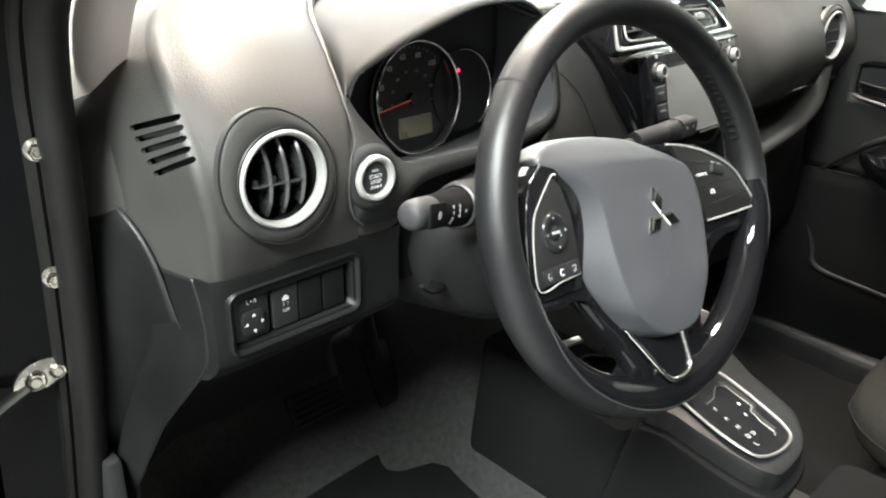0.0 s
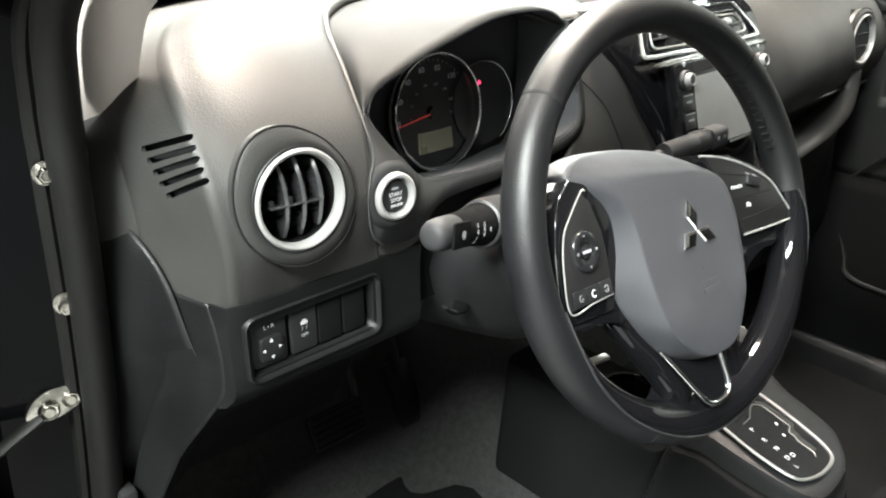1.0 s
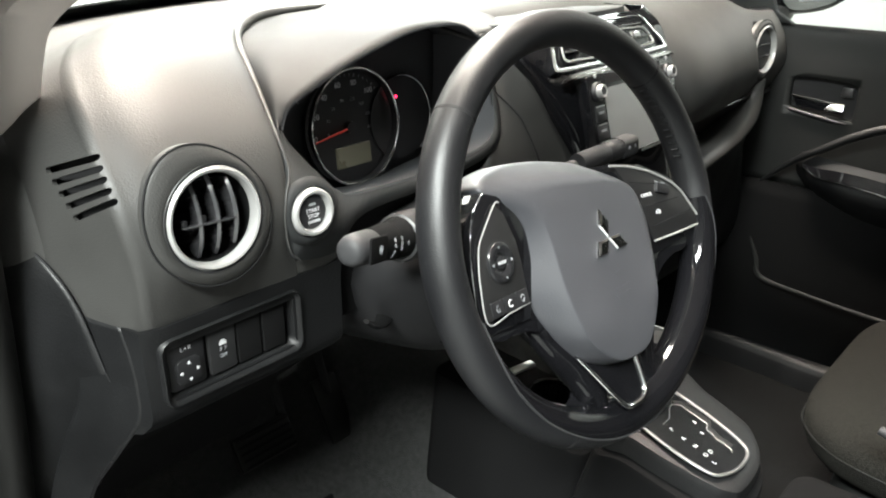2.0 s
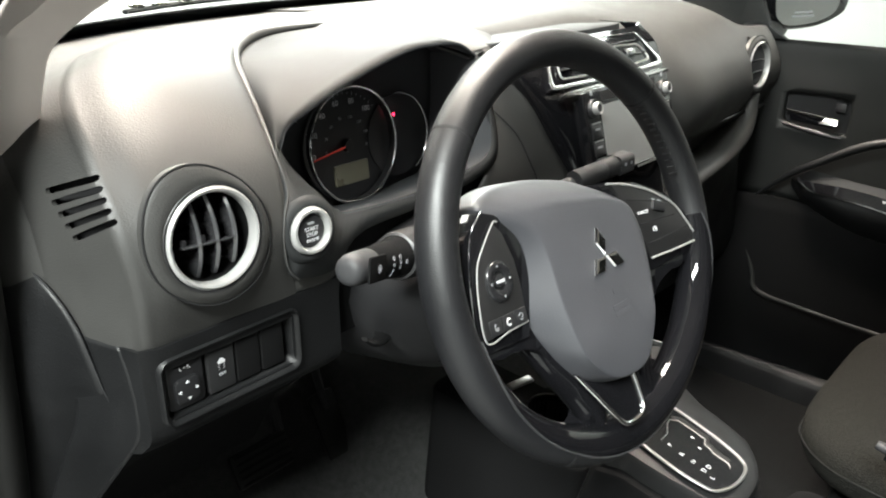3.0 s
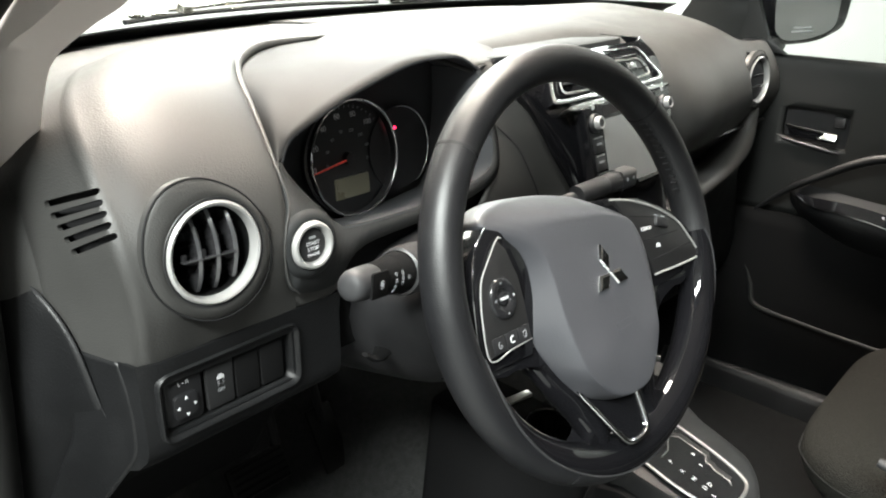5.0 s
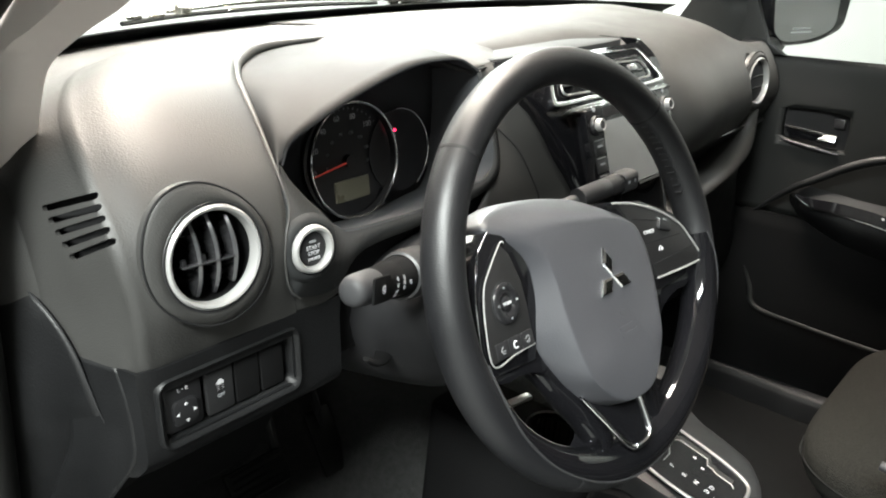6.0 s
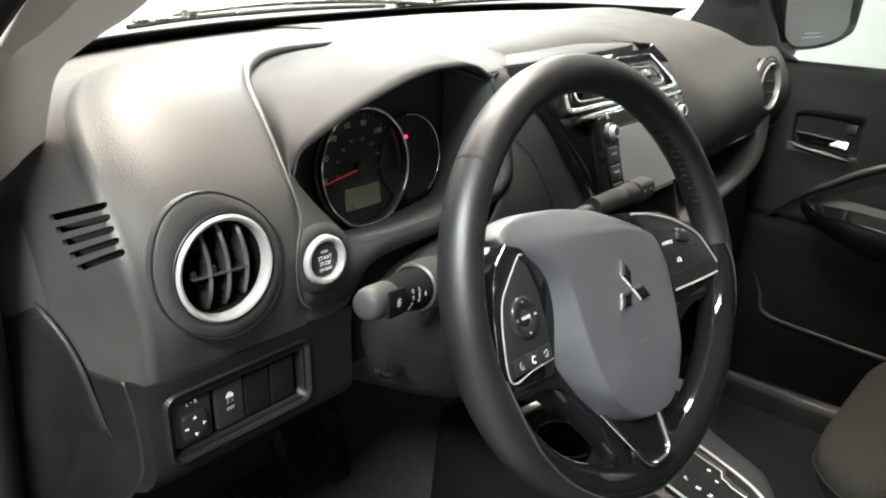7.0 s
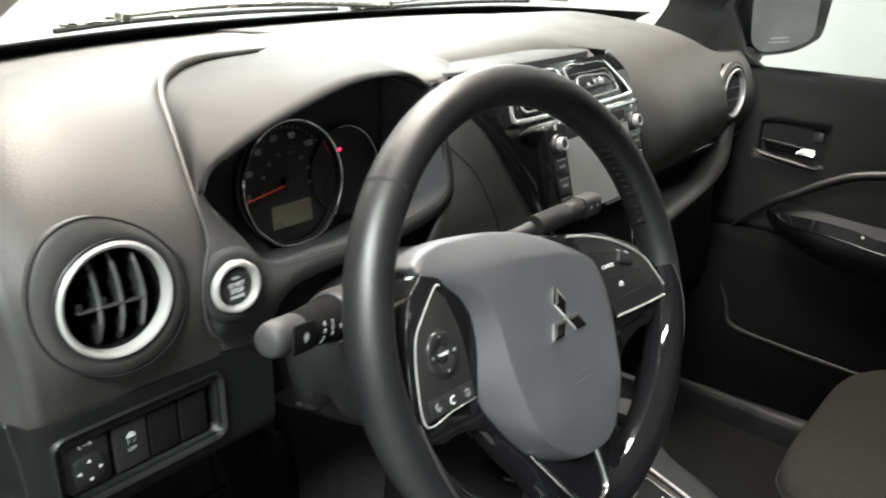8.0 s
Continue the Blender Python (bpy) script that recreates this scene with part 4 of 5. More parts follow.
# side spokes with control panels
for sg in (-1, 1):
    def side(pts):
        return [(x * sg, y) for x, y in (pts if sg > 0 else pts[::-1])]
    if sg < 0:
        back = [(-0.085, 0.045), (-0.121, 0.0575), (-0.138, 0.042), (-0.148, 0.016), (-0.155, -0.024), (-0.156, -0.050), (-0.10, -0.052), (-0.08, 0)]
        face = [(-0.1150, 0.0465), (-0.131, 0.031), (-0.1415, 0.018), (-0.1485, -0.008), (-0.1495, -0.0385), (-0.1012, -0.0368), (-0.0998, -0.005), (-0.1008, 0.0141), (-0.1075, 0.0375)]
        edge = [(-0.1105, 0.0470), (-0.1155, 0.0468), (-0.132, 0.031), (-0.1425, 0.018), (-0.1495, -0.008), (-0.1505, -0.0395), (-0.125, -0.0385), (-0.1015, -0.0375)]
    else:
        back = [(0.045, 0.046), (0.088, 0.037), (0.136, 0.015), (0.162, -0.010), (0.172, -0.036), (0.160, -0.048), (0.08, -0.05), (0.06, 0)]
        face = [(0.045, 0.043), (0.085, 0.034), (0.110, 0.025), (0.132, 0.012), (0.149, -0.006), (0.159, -0.022), (0.164, -0.035), (0.154, -0.0395), (0.085, -0.0375), (0.07, 0)]
        edge = [(0.037, 0.0455), (0.062, 0.040), (0.092, 0.0295), (0.118, 0.0165), (0.139, 0.002), (0.152, -0.0150), (0.163, -0.032), (0.1635, -0.0375), (0.157, -0.0395), (0.120, -0.0385), (0.083, -0.0365)]
    part("spoke", slab(WM, back if sg < 0 else back[::-1], -0.03, 0.0065, 0.003), GLOSS, wheel, "gloss black spoke")
    p = part("control_panel", slab(WM, face if sg < 0 else face[::-1], -0.004, 0.0092, 0.001), PANEL, wheel, "charcoal button panel")
    part("chrome_edge", tube([WM @ Vector((x, y, 0.0094)) for x, y in edge], 0.0006 if sg < 0 else 0.0010, 8, 80), RING, p, "thin silver edging")
    if sg < 0:
        part("outer_edge", tube([WM @ Vector((x, y, 0.005)) for x, y in back[1:6]], 0.0005, 8, 40), CHROME, p, "thin chrome edging")
    cx = 0.1235 * sg
    if sg < 0:
        q = WM @ pose(cx, 0.002, 0.0092)
        lobes = []
        for f, h in ((1.0, -0.001), (1.0, 0.0012), (0.94, 0.0024), (0.8, 0.0030), (0.55, 0.0022), (0.43, 0.0012), (0.42, 0.0004)):
            lobes.append([q @ Vector((f * (0.0140 + 0.0002 * math.cos(4 * b)) * math.copysign(abs(math.cos(b)) ** 0.86, math.cos(b)), f * (0.0160 + 0.0003 * math.cos(4 * b)) * math.copysign(abs(math.sin(b)) ** 0.86, math.sin(b)), h)) for b in (2 * math.pi * k / 48 for k in range(48))])
        bm = bmesh.new()
        stitch(bm, lobes, False, True)
        bmesh.ops.recalc_face_normals(bm, faces=bm.faces)
        part("rocker", bm, ROCKER, p, "four-way satin black rocker button", 50)
        part("rocker_groove", tube([v + WN * 0.0012 for v in lobes[0]], 0.0006, 6, 0, True), MATTE, p)
        part("mode_key", lathe([(0, 0.0024), (0.0042, 0.0023), (0.0054, 0.0016), (0.0056, 0)], q, 28), ROCKER, p)
        lettering("lettering", "MODE", q @ pose(0, 0, 0.0026), 0.0033, INK, p)
        for gx, gy, g, turn in ((0.0105, 0, ">", 0), (-0.0105, 0, "<", 0), (-0.001, 0.0125, "\u25b4", 0), (0.001, -0.0125, "\u25be", 0)):
            lettering("lettering", g, q @ pose(gx, gy, 0.0031), 0.0045, INK if gx > 0 else GREYINK, p)
        for k, dx in enumerate((-0.0145, 0.0, 0.0145)):
            part("button", slab(WM @ pose(cx + dx, -0.031, 0.0092), rounded(0.0138, 0.0125, 0.0012), 0, 0.0011, 0.0003), BLACK, p)
            arcs = (((1.2, 2.2, 3.1, 4.0, 5.0),), ((0.9, 1.8, 2.7, 3.6, 4.5, 5.4),), ((0.2, 1.2, 2.0, 2.9), (3.6, 4.4, 5.2)))[k]
            for arc_ in arcs:
                part("symbol", tube([WM @ pose(cx + dx, -0.031, 0.0105) @ Vector(((0.0018 + 0.0006 * (k > 0)) * math.cos(b), 0.0028 * math.sin(b), 0)) for b in arc_], 0.0003 + 0.00025 * (k == 1), 6), INK if k == 1 else GREYINK, p)
            if k != 1:
                part("symbol", box(WM @ pose(cx + dx + 0.0012, -0.0318, 0.0104, 0, 0, 15 * k), 0.0022, 0.0007, 0.0003), GREYINK, p)
                part("symbol", box(WM @ pose(cx + dx + 0.0008, -0.0335, 0.0104, 0, 0, 15 * k), 0.0026, 0.0006, 0.0003), GREYINK, p)
    else:
        lettering("lettering", "CANCEL", WM @ pose(0.084, 0.008, 0.0094, 0, 0, -4), 0.0047, INK, p)
        part("symbol", tube([WM @ pose(0.0975, -0.0122, 0.0094) @ Vector((0.003 * math.cos(b), 0.003 * math.sin(b), 0)) for b in (-0.6, 0.4, 1.4, 2.4, 3.4)], 0.0005, 6), INK, p)
        part("needle_mark", box(WM @ pose(0.0985, -0.0118, 0.0094, 0, 0, 40), 0.0042, 0.0006, 0.0003), INK, p)
        part("button", slab(WM @ pose(0.109, 0.0085, 0.0092, 0, 0, -20), rounded(0.020, 0.0095, 0.002), 0, 0.003, 0.001), BLACK, p)
        for x, y in ((0.104, 0.0165), (0.114, 0.013)):
            part("mark", box(WM @ pose(x, y, 0.0094, 0, 0, -25), 0.006, 0.0012, 0.0003), GREYINK, p)
        for x, y, w, turn in ((0.084, 0.0195, 0.045, -14), (0.102, -0.0035, 0.066, -4), (0.118, -0.0225, 0.070, 0)):
            part("groove", box(WM @ pose(x, y, 0.0092, 0, 0, turn), w, 0.0008, 0.0006), MATTE, p)

# lower double spoke in gloss black with a chrome V
side_out = [(0.155, -0.042), (0.146, -0.056), (0.126, -0.056), (0.096, -0.066), (0.074, -0.092), (0.050, -0.124), (0.050, -0.140), (0.064, -0.150), (0.05, -0.163)]
web = [(-x, y) for x, y in side_out[::-1]] + side_out
rows = []
for s, h in ((1.0, -0.022), (1.0, -0.004), (0.97, 0.002), (0.93, 0.0035)):
    rows.append([WM @ Vector((x * s, (y + 0.09) * s - 0.09, h + (0.004 if y < -0.12 else 0))) for x, y in smooth_loop(web[::-1] + [(0.0, -0.035)], 90)])
bm = bmesh.new()
vs = stitch(bm, rows, False, True)
bmesh.ops.triangle_fill(bm, use_beauty=True, edges=[e for e in bm.edges if e.is_boundary and all(v in set(vs[-1]) for v in e.verts)])
bmesh.ops.recalc_face_normals(bm, faces=bm.faces)
part("lower_web", bm, GLOSS, wheel, "gloss black lower spokes")
for sg in (-1, 1):
    leg = [(0.094, -0.040, -0.012), (0.082, -0.060, -0.010), (0.064, -0.088, -0.008), (0.046, -0.117, -0.006), (0.038, -0.142, -0.003), (0.044, -0.168, 0.0)]
    part("lower_spoke", tube([WM @ Vector((x * sg, y, z)) for x, y, z in leg], [0.013, 0.016, 0.0175, 0.0175, 0.016, 0.012], 22, 40, flat=0.72, up=WN), GLOSS, wheel, "rounded gloss black lower spoke", 180)
vee = [(-0.0605, -0.0995, 0.009), (-0.0556, -0.108, 0.0104), (-0.0461, -0.1243, 0.0139), (-0.0362, -0.1418, 0.0177), (-0.028, -0.1544, 0.0205), (-0.0196, -0.1592, 0.0215), (-0.0057, -0.1597, 0.0216), (0.0042, -0.1562, 0.0209), (0.0081, -0.1458, 0.0186), (0.0098, -0.128, 0.0147), (0.0108, -0.1167, 0.0122), (0.0112, -0.1, 0.009)]
bm = bmesh.new()
loop = [bm.verts.new(WM @ Vector(p)) for p in [(x, y, z - 0.0006) for x, y, z in vee] + [(0.011, -0.080, 0.0052), (-0.070, -0.080, 0.0052)]]
hub_pt = bm.verts.new(WM @ Vector((-0.020, -0.120, 0.0128)))
for k in range(len(loop)):
    bm.faces.new((loop[k], loop[(k + 1) % len(loop)], hub_pt))
part("vee_plate", thicken(bm, 0.003), GLOSS, wheel, "gloss black plate in the V", 60)
part("chrome_trim", tube([WM @ Vector(p) for p in vee], 0.0023, 10, 60), CHROME, wheel, "chrome V trim")

column = thing("steering_column", "charcoal plastic steering column shroud with two stalks", "steering column", (-0.31, -0.05, 0.86))
axis = Vector((0, 0.935, -0.355))
rows = []
for s, w, h, up in ((0.033, 0.080, 0.046, 0.0), (0.042, 0.105, 0.056, 0.0), (0.07, 0.117, 0.062, -0.004), (0.12, 0.115, 0.066, -0.006), (0.18, 0.108, 0.070, -0.006), (0.3, 0.10, 0.07, 0.01)):
    c = COLUMN + axis * s + Vector((0, 0, up - 0.004))
    ringp = []
    for k in range(36):
        a = 2 * math.pi * k / 36
        ca, sa = math.cos(a), math.sin(a)
        ringp.append(c + Vector((w * (1 - 0.3 * max(0, -sa)) * math.copysign(abs(ca) ** 0.9, ca), 0, h * (1.55 if sa < 0 else 1.0) * math.copysign(abs(sa) ** 0.9, sa))))
    rows.append(ringp)
bm = bmesh.new()
cols = [spline([r[k] for r in rows], 18) for k in range(36)]
vs = stitch(bm, [[cols[k][i] for k in range(36)] for i in range(18)], False, True)
bm.faces.new(vs[0])
bmesh.ops.recalc_face_normals(bm, faces=bm.faces)
part("shroud", bm, SHROUD, column, "charcoal column shroud", 70)
part("tilt_lever", tube([(-0.36, 0.03, 0.80), (-0.395, -0.01, 0.803), (-0.425, -0.03, 0.812), (-0.440, -0.032, 0.823)], [0.009, 0.009, 0.007, 0.004], 10, 14, flat=0.5), VELVET, column)


def stalk(base, tip, name_, fat=0.0148, collar=True, root=1.0):
    b, t = Vector(base), Vector(tip)
    m = facing(b, t - b, (0, 0, 1))
    length = (t - b).length
    s = part("stalk", lathe([(0, -0.03), (fat * root, -0.03), (fat * root, 0.0), (fat * (0.6 * root + 0.4), length * 0.24), (fat * (0.58 * root + 0.4), length * 0.25), (fat * (0.58 * root + 0.4), length * 0.27), (fat * (0.6 * root + 0.4), length * 0.28), (fat * 1.04, length * 0.45), (fat, length * 0.62), (fat * 0.9, length * 0.66), (0, length * 0.66)], m, 32), VELVET if collar else BLACK, column, name_)
    if collar:
        part("collar", lathe([(fat * 1.5, -0.05), (fat * 1.6, -0.03), (fat * 1.58, -0.004), (fat * 1.5, 0.002), (fat * 1.34, 0.003), (fat * 1.3, 0.0)], m, 32), SHROUD, s)
    if not collar:
        part("knob_end", slab(m, rounded(0.0205, 0.0215, 0.006), length * 0.62, length * 1.06, 0.0025), STALK, s, "grey block-shaped end")
    else:
        part("knob_end", lathe([(0, length * 0.6), (fat * 0.97, length * 0.60), (fat * 0.99, length * 0.63), (fat * 0.97, length * 0.84), (fat * 0.93, length * 0.93), (fat * 0.82, length * 0.985), (fat * 0.6, length * 1.01), (fat * 0.3, length * 1.02), (0, length * 1.022)], m, 32), STALK, s, "grey rounded end")
    for k in range(0 if collar else 18):
        a = 2 * math.pi * k / 18
        part("rib", box(m @ pose(fat * math.cos(a), fat * math.sin(a), length * 0.55), 0.001, 0.001, length * 0.1), BLACK, s)
    return s, m, length


s, m, length = stalk((-0.454, -0.090, 0.926), (-0.528, -0.112, 0.943), "black lamp stalk with white symbols", 0.0132, True, 1.28)
part("facet", slab(m @ pose(0, 0, 0, 0, 0, 2) @ pose(0.0121, 0, length * 0.72, 0, 90, 0), rounded(0.025, 0.020, 0.002), 0, 0.0018, 0.0006), VELVET, s, "flat black facet")
for k, (a, h) in enumerate(((22, 0.70), (0, 0.41), (20, 0.41), (40, 0.41), (-15, 0.41), (10, 0.30), (25, 0.30), (40, 0.30), (22, 0.18))):
    q = m @ pose(0, 0, 0, 0, 0, a - 20) @ pose(0.0142 if k == 0 else 0.0132 * min(1.2, 1.04 + 0.128 * (0.45 - h) / 0.17) + 0.0003, 0, length * h, 0, 90, 0)
    ringp = [q @ Vector((0.0014 * math.cos(b), 0.0016 * math.sin(b), 0.0002)) for b in (0, 1.05, 2.1, 3.14, 4.2, 5.2)]
    part("symbol", tube(ringp, 0.00022 + 0.00016 * (k == 0), 6, 0, True), DIALINK, s)
    if k == 0:
        for b in range(8):
            c, d = math.cos(b * math.pi / 4), math.sin(b * math.pi / 4)
            part("ray_mark", tube([q @ Vector((0.0023 * c, 0.0025 * d, 0.0002)), q @ Vector((0.0032 * c, 0.0035 * d, 0.0002))], 0.0003, 6), DIALINK, s)
part("stalk_neck", tube([(-0.262, -0.095, 0.930), (-0.185, -0.112, 0.9415)], [0.0065, 0.0075], 12, 6), SHROUD, column)
s, m, length = stalk((-0.190, -0.112, 0.9415), (-0.134, -0.118, 0.9445), "black wiper stalk with white symbols", 0.0105, False)
for h in (0.74, 0.92):
    q = m @ pose(-0.0104, 0.002, length * h, 0, -90, 0)
    part("symbol", slab(q, rounded(0.0026, 0.0034, 0.0006), 0, 0.0004), DIALINK, s)


# ---- centre stack ----
stack = thing("centre_stack", "gloss black centre stack with silver-trimmed vents", "centre console", (0, 0.0, 0.85))
rows = []
for z, h, ye, yc in ((1.054, 0.172, 0.03, 0.012), (1.03, 0.176, 0.004, -0.006), (0.995, 0.152, -0.010, -0.027), (0.958, 0.13, -0.018, -0.046), (0.92, 0.108, -0.032, -0.056), (0.888, 0.096, -0.045, -0.064), (0.84, 0.092, -0.06, -0.076), (0.78, 0.09, -0.075, -0.09)):
    r = 0.86 if z > 1.0 else 1.0
    rows.append([(-h, ye + 0.03, z), (-h * 0.98, ye, z), (-h * 0.8, ye * 0.4 + yc * 0.6, z), (-h * 0.55, yc, z), (0, yc, z), (h * 0.55, yc, z), (h * 0.8 * r, ye * 0.4 + yc * 0.6, z), (h * 0.98 * r, ye, z), (h * r, ye + 0.03, z)])
part("bezel", sheet(rows, 40, 60, 0.004), GLOSS, stack, "gloss black bezel", 60)
CM = facing((-0.010, -0.010, 1.025), (0, -0.80, 0.60))
for sg in (-1, 1):
    side = lambda pts: [(x * sg, y) for x, y in pts][::sg]
    opening = smooth_loop(side([(0.012, -0.0185), (0.060, -0.0188), (0.113, -0.0178), (0.121, -0.0135), (0.1135, 0.003), (0.104, 0.0195), (0.094, 0.0268), (0.050, 0.0280), (0.012, 0.0278), (0.009, 0.004)]), 80)
    rim = smooth_loop(side([(0.009, -0.0235), (0.060, -0.0238), (0.120, -0.0226), (0.1285, -0.0165), (0.119, 0.004), (0.109, 0.0215), (0.096, 0.0285), (0.050, 0.0292), (0.009, 0.0290), (0.0055, 0.004)]), 80)
    v = part("centre_vent", slab(CM, rim, -0.014, 0.0005, 0.0, [opening]), GLOSS, stack, "tapered vent with a thin silver frame")
    part("trim_line", slab(CM, [(x * 0.998, y * 0.99) for x, y in rim], 0.0, 0.0022, 0.0006, [[(x * 1.002, y * 1.02) for x, y in opening]]), BRIGHT, v, "thin silver frame")
    part("duct", slab(CM, [(x * 0.99, y * 0.99) for x, y in opening], -0.012, -0.008), VELVET, v)
    lip = side([(0.026, -0.0115), (0.088, -0.0125), (0.099, -0.0105), (0.1015, -0.006), (0.096, 0.0065), (0.088, 0.0115), (0.072, 0.0125), (0.026, 0.0125)])
    part("inner_frame", tube([CM @ Vector((p.x, p.y, 0.001)) for p in spline([(x, y, 0) for x, y in lip], 60, True)], 0.0012, 8, 0, True), SILVER, v, "thin inner silver line")
    part("slat", box(CM @ pose(0.060 * sg, -0.001, 0.0005, 12), 0.078, 0.0024, 0.006, 0.0008), VANE, v)
    part("slat", box(CM @ pose(0.052 * sg, 0.0185, -0.002, 12), 0.088, 0.0022, 0.006, 0.0008), VANE, v)
    part("tab", box(CM @ pose(0.062 * sg, 0.003, 0.003, 10), 0.020, 0.0085, 0.006, 0.0018), BRIGHT, v)
part("silver_strip", slab(CM @ pose(0.0, -0.0325, 0.006), smooth_loop([(-0.108, -0.002), (-0.104, -0.0035), (0.104, -0.0035), (0.108, -0.002), (0.104, 0.0022), (-0.104, 0.0022)], 40), -0.014, 0.003, 0.001), BRIGHT, stack, "silver strip below the vents")
RM = facing((-0.004, -0.0505, 0.953), (0, -0.965, 0.26))
radio = thing("car_radio", "black touchscreen car radio with side knobs", "car radio", RM.translation)
part("face", slab(RM @ pose(0, -0.0035, 0), rounded(0.204, 0.105, 0.004), -0.01, 0.004, 0.001), GLOSS, radio)
part("screen", slab(RM @ pose(0.0, -0.0095, 0.004), rounded(0.140, 0.082, 0.002), 0, 0.001), SCREEN, radio, "grey glass touchscreen")
for sg in (-1, 1):
    part("knob", lathe([(0, 0.0092), (0.0050, 0.0092), (0.0062, 0.0102), (0.0070, 0.0096), (0.0074, 0.008), (0.0076, 0.0), (0, 0)], RM @ pose(0.0845 * sg, 0.030, 0.004), 28), RING, radio, "silver knob")
    part("knob_cap", lathe([(0, 0.0097), (0.0046, 0.0095), (0.005, 0.008)], RM @ pose(0.0845 * sg, 0.030, 0.004), 20), STALK, radio)
    part("knob_base", lathe([(0.0076, 0.0036), (0.0100, 0.0040), (0.0108, 0.0032), (0.0112, 0.0)], RM @ pose(0.0845 * sg, 0.030, 0.004), 28), BLACK, radio)
    part("mark", lathe([(0, 0.001), (0.0022, 0.001), (0.0024, 0)], RM @ pose(0.0845 * sg, 0.0475, 0.004), 14), GREYINK, radio)
    for k in range(3):
        part("button", slab(RM @ pose(0.0845 * sg, 0.005 - 0.0205 * k, 0.004), rounded(0.0205, 0.0185, 0.001), 0, 0.0018, 0.0005), BLACK, radio)
        part("button_edge", box(RM @ pose(0.0845 * sg, 0.0132 - 0.0205 * k, 0.0058), 0.018, 0.0010, 0.0004), SILVER, radio, "thin bright button edge")
        part("mark", slab(RM @ pose(0.0845 * sg, 0.006 - 0.0205 * k, 0.0059), rounded(0.0105, 0.0026, 0.0004), 0, 0.0003), GREYINK, radio)
part("brand_mark", slab(RM @ pose(0.02, -0.0532, 0.004), rounded(0.05, 0.0030, 0.0008), 0, 0.0006), SILVER, radio, "small pale printed mark")
part("disc_slot", slab(RM @ pose(0.0, 0.0415, 0.004), rounded(0.130, 0.011, 0.001), 0, 0.0004), MATTE, radio)
part("hood_bridge", sheet([[(-0.15, 0.25, 1.0665), (-0.172, 0.14, 1.0645), (-0.195, 0.07, 1.058), (-0.204, 0.031, 1.0495)], [(-0.135, 0.25, 1.066), (-0.15, 0.14, 1.062), (-0.178, 0.07, 1.056), (-0.192, 0.034, 1.0505)], [(-0.11, 0.25, 1.064), (-0.11, 0.14, 1.057), (-0.15, 0.07, 1.053), (-0.178, 0.036, 1.05)]], 8, 20, 0.004), HOODM, dash)
dash_mid = part("dash_mid", sheet([
    [(-0.199, 0.04, 1.054), (-0.200, 0.016, 0.99), (-0.215, 0.002, 0.940), (-0.24, 0.002, 0.90), (-0.24, 0.02, 0.84)],
    [(-0.192, 0.038, 1.054), (-0.178, 0.008, 0.99), (-0.170, -0.004, 0.945), (-0.168, -0.010, 0.90), (-0.165, -0.01, 0.84)],
    [(-0.179, 0.034, 1.052), (-0.15, -0.004, 0.99), (-0.122, -0.014, 0.945), (-0.10, -0.03, 0.90), (-0.092, -0.055, 0.84)]], 12, 24, 0.003), PAD, dash, "", 180)
part("stack_cap", slab(pose(0.0, 0.075, 1.0575, -4), smooth_loop([(-0.160, -0.036), (-0.15, 0.005), (-0.08, 0.04), (0.08, 0.04), (0.108, 0.005), (0.112, -0.034), (0.0, -0.046)], 40), -0.02, -0.004, 0.002), HOODM, stack, "smooth dark top cap")

CROWN = [
    (0.036, (-0.212, -0.200, -0.18, -0.15, -0.125), (1.046, 1.0515, 1.0525, 1.051, 1.044)),
    (0.08, (-0.235, -0.21, -0.18, -0.14, -0.105), (1.060, 1.0645, 1.062, 1.0585, 1.050)),
    (0.13, (-0.26, -0.22, -0.18, -0.12, -0.07), (1.064, 1.0685, 1.0665, 1.0635, 1.054)),
    (0.20, (-0.30, -0.25, -0.19, -0.11, -0.05), (1.062, 1.0715, 1.070, 1.068, 1.060)),
    (0.27, (-0.34, -0.28, -0.20, -0.11, -0.04), (1.062, 1.073, 1.0725, 1.070, 1.062)),
    (0.33, (-0.34, -0.27, -0.20, -0.11, -0.04), (1.062, 1.0735, 1.0725, 1.0705, 1.062)),
    (0.40, (-0.34, -0.27, -0.20, -0.11, -0.04), (1.050, 1.054, 1.054, 1.054, 1.050)),
]
part("dash_crown", sheet([[(x, y, z) for x, z in zip(xx, zz)] for y, xx, zz in CROWN], 40, 30, 0.003), PAD, dash, "grained charcoal crown beside the gauge hood", 180)

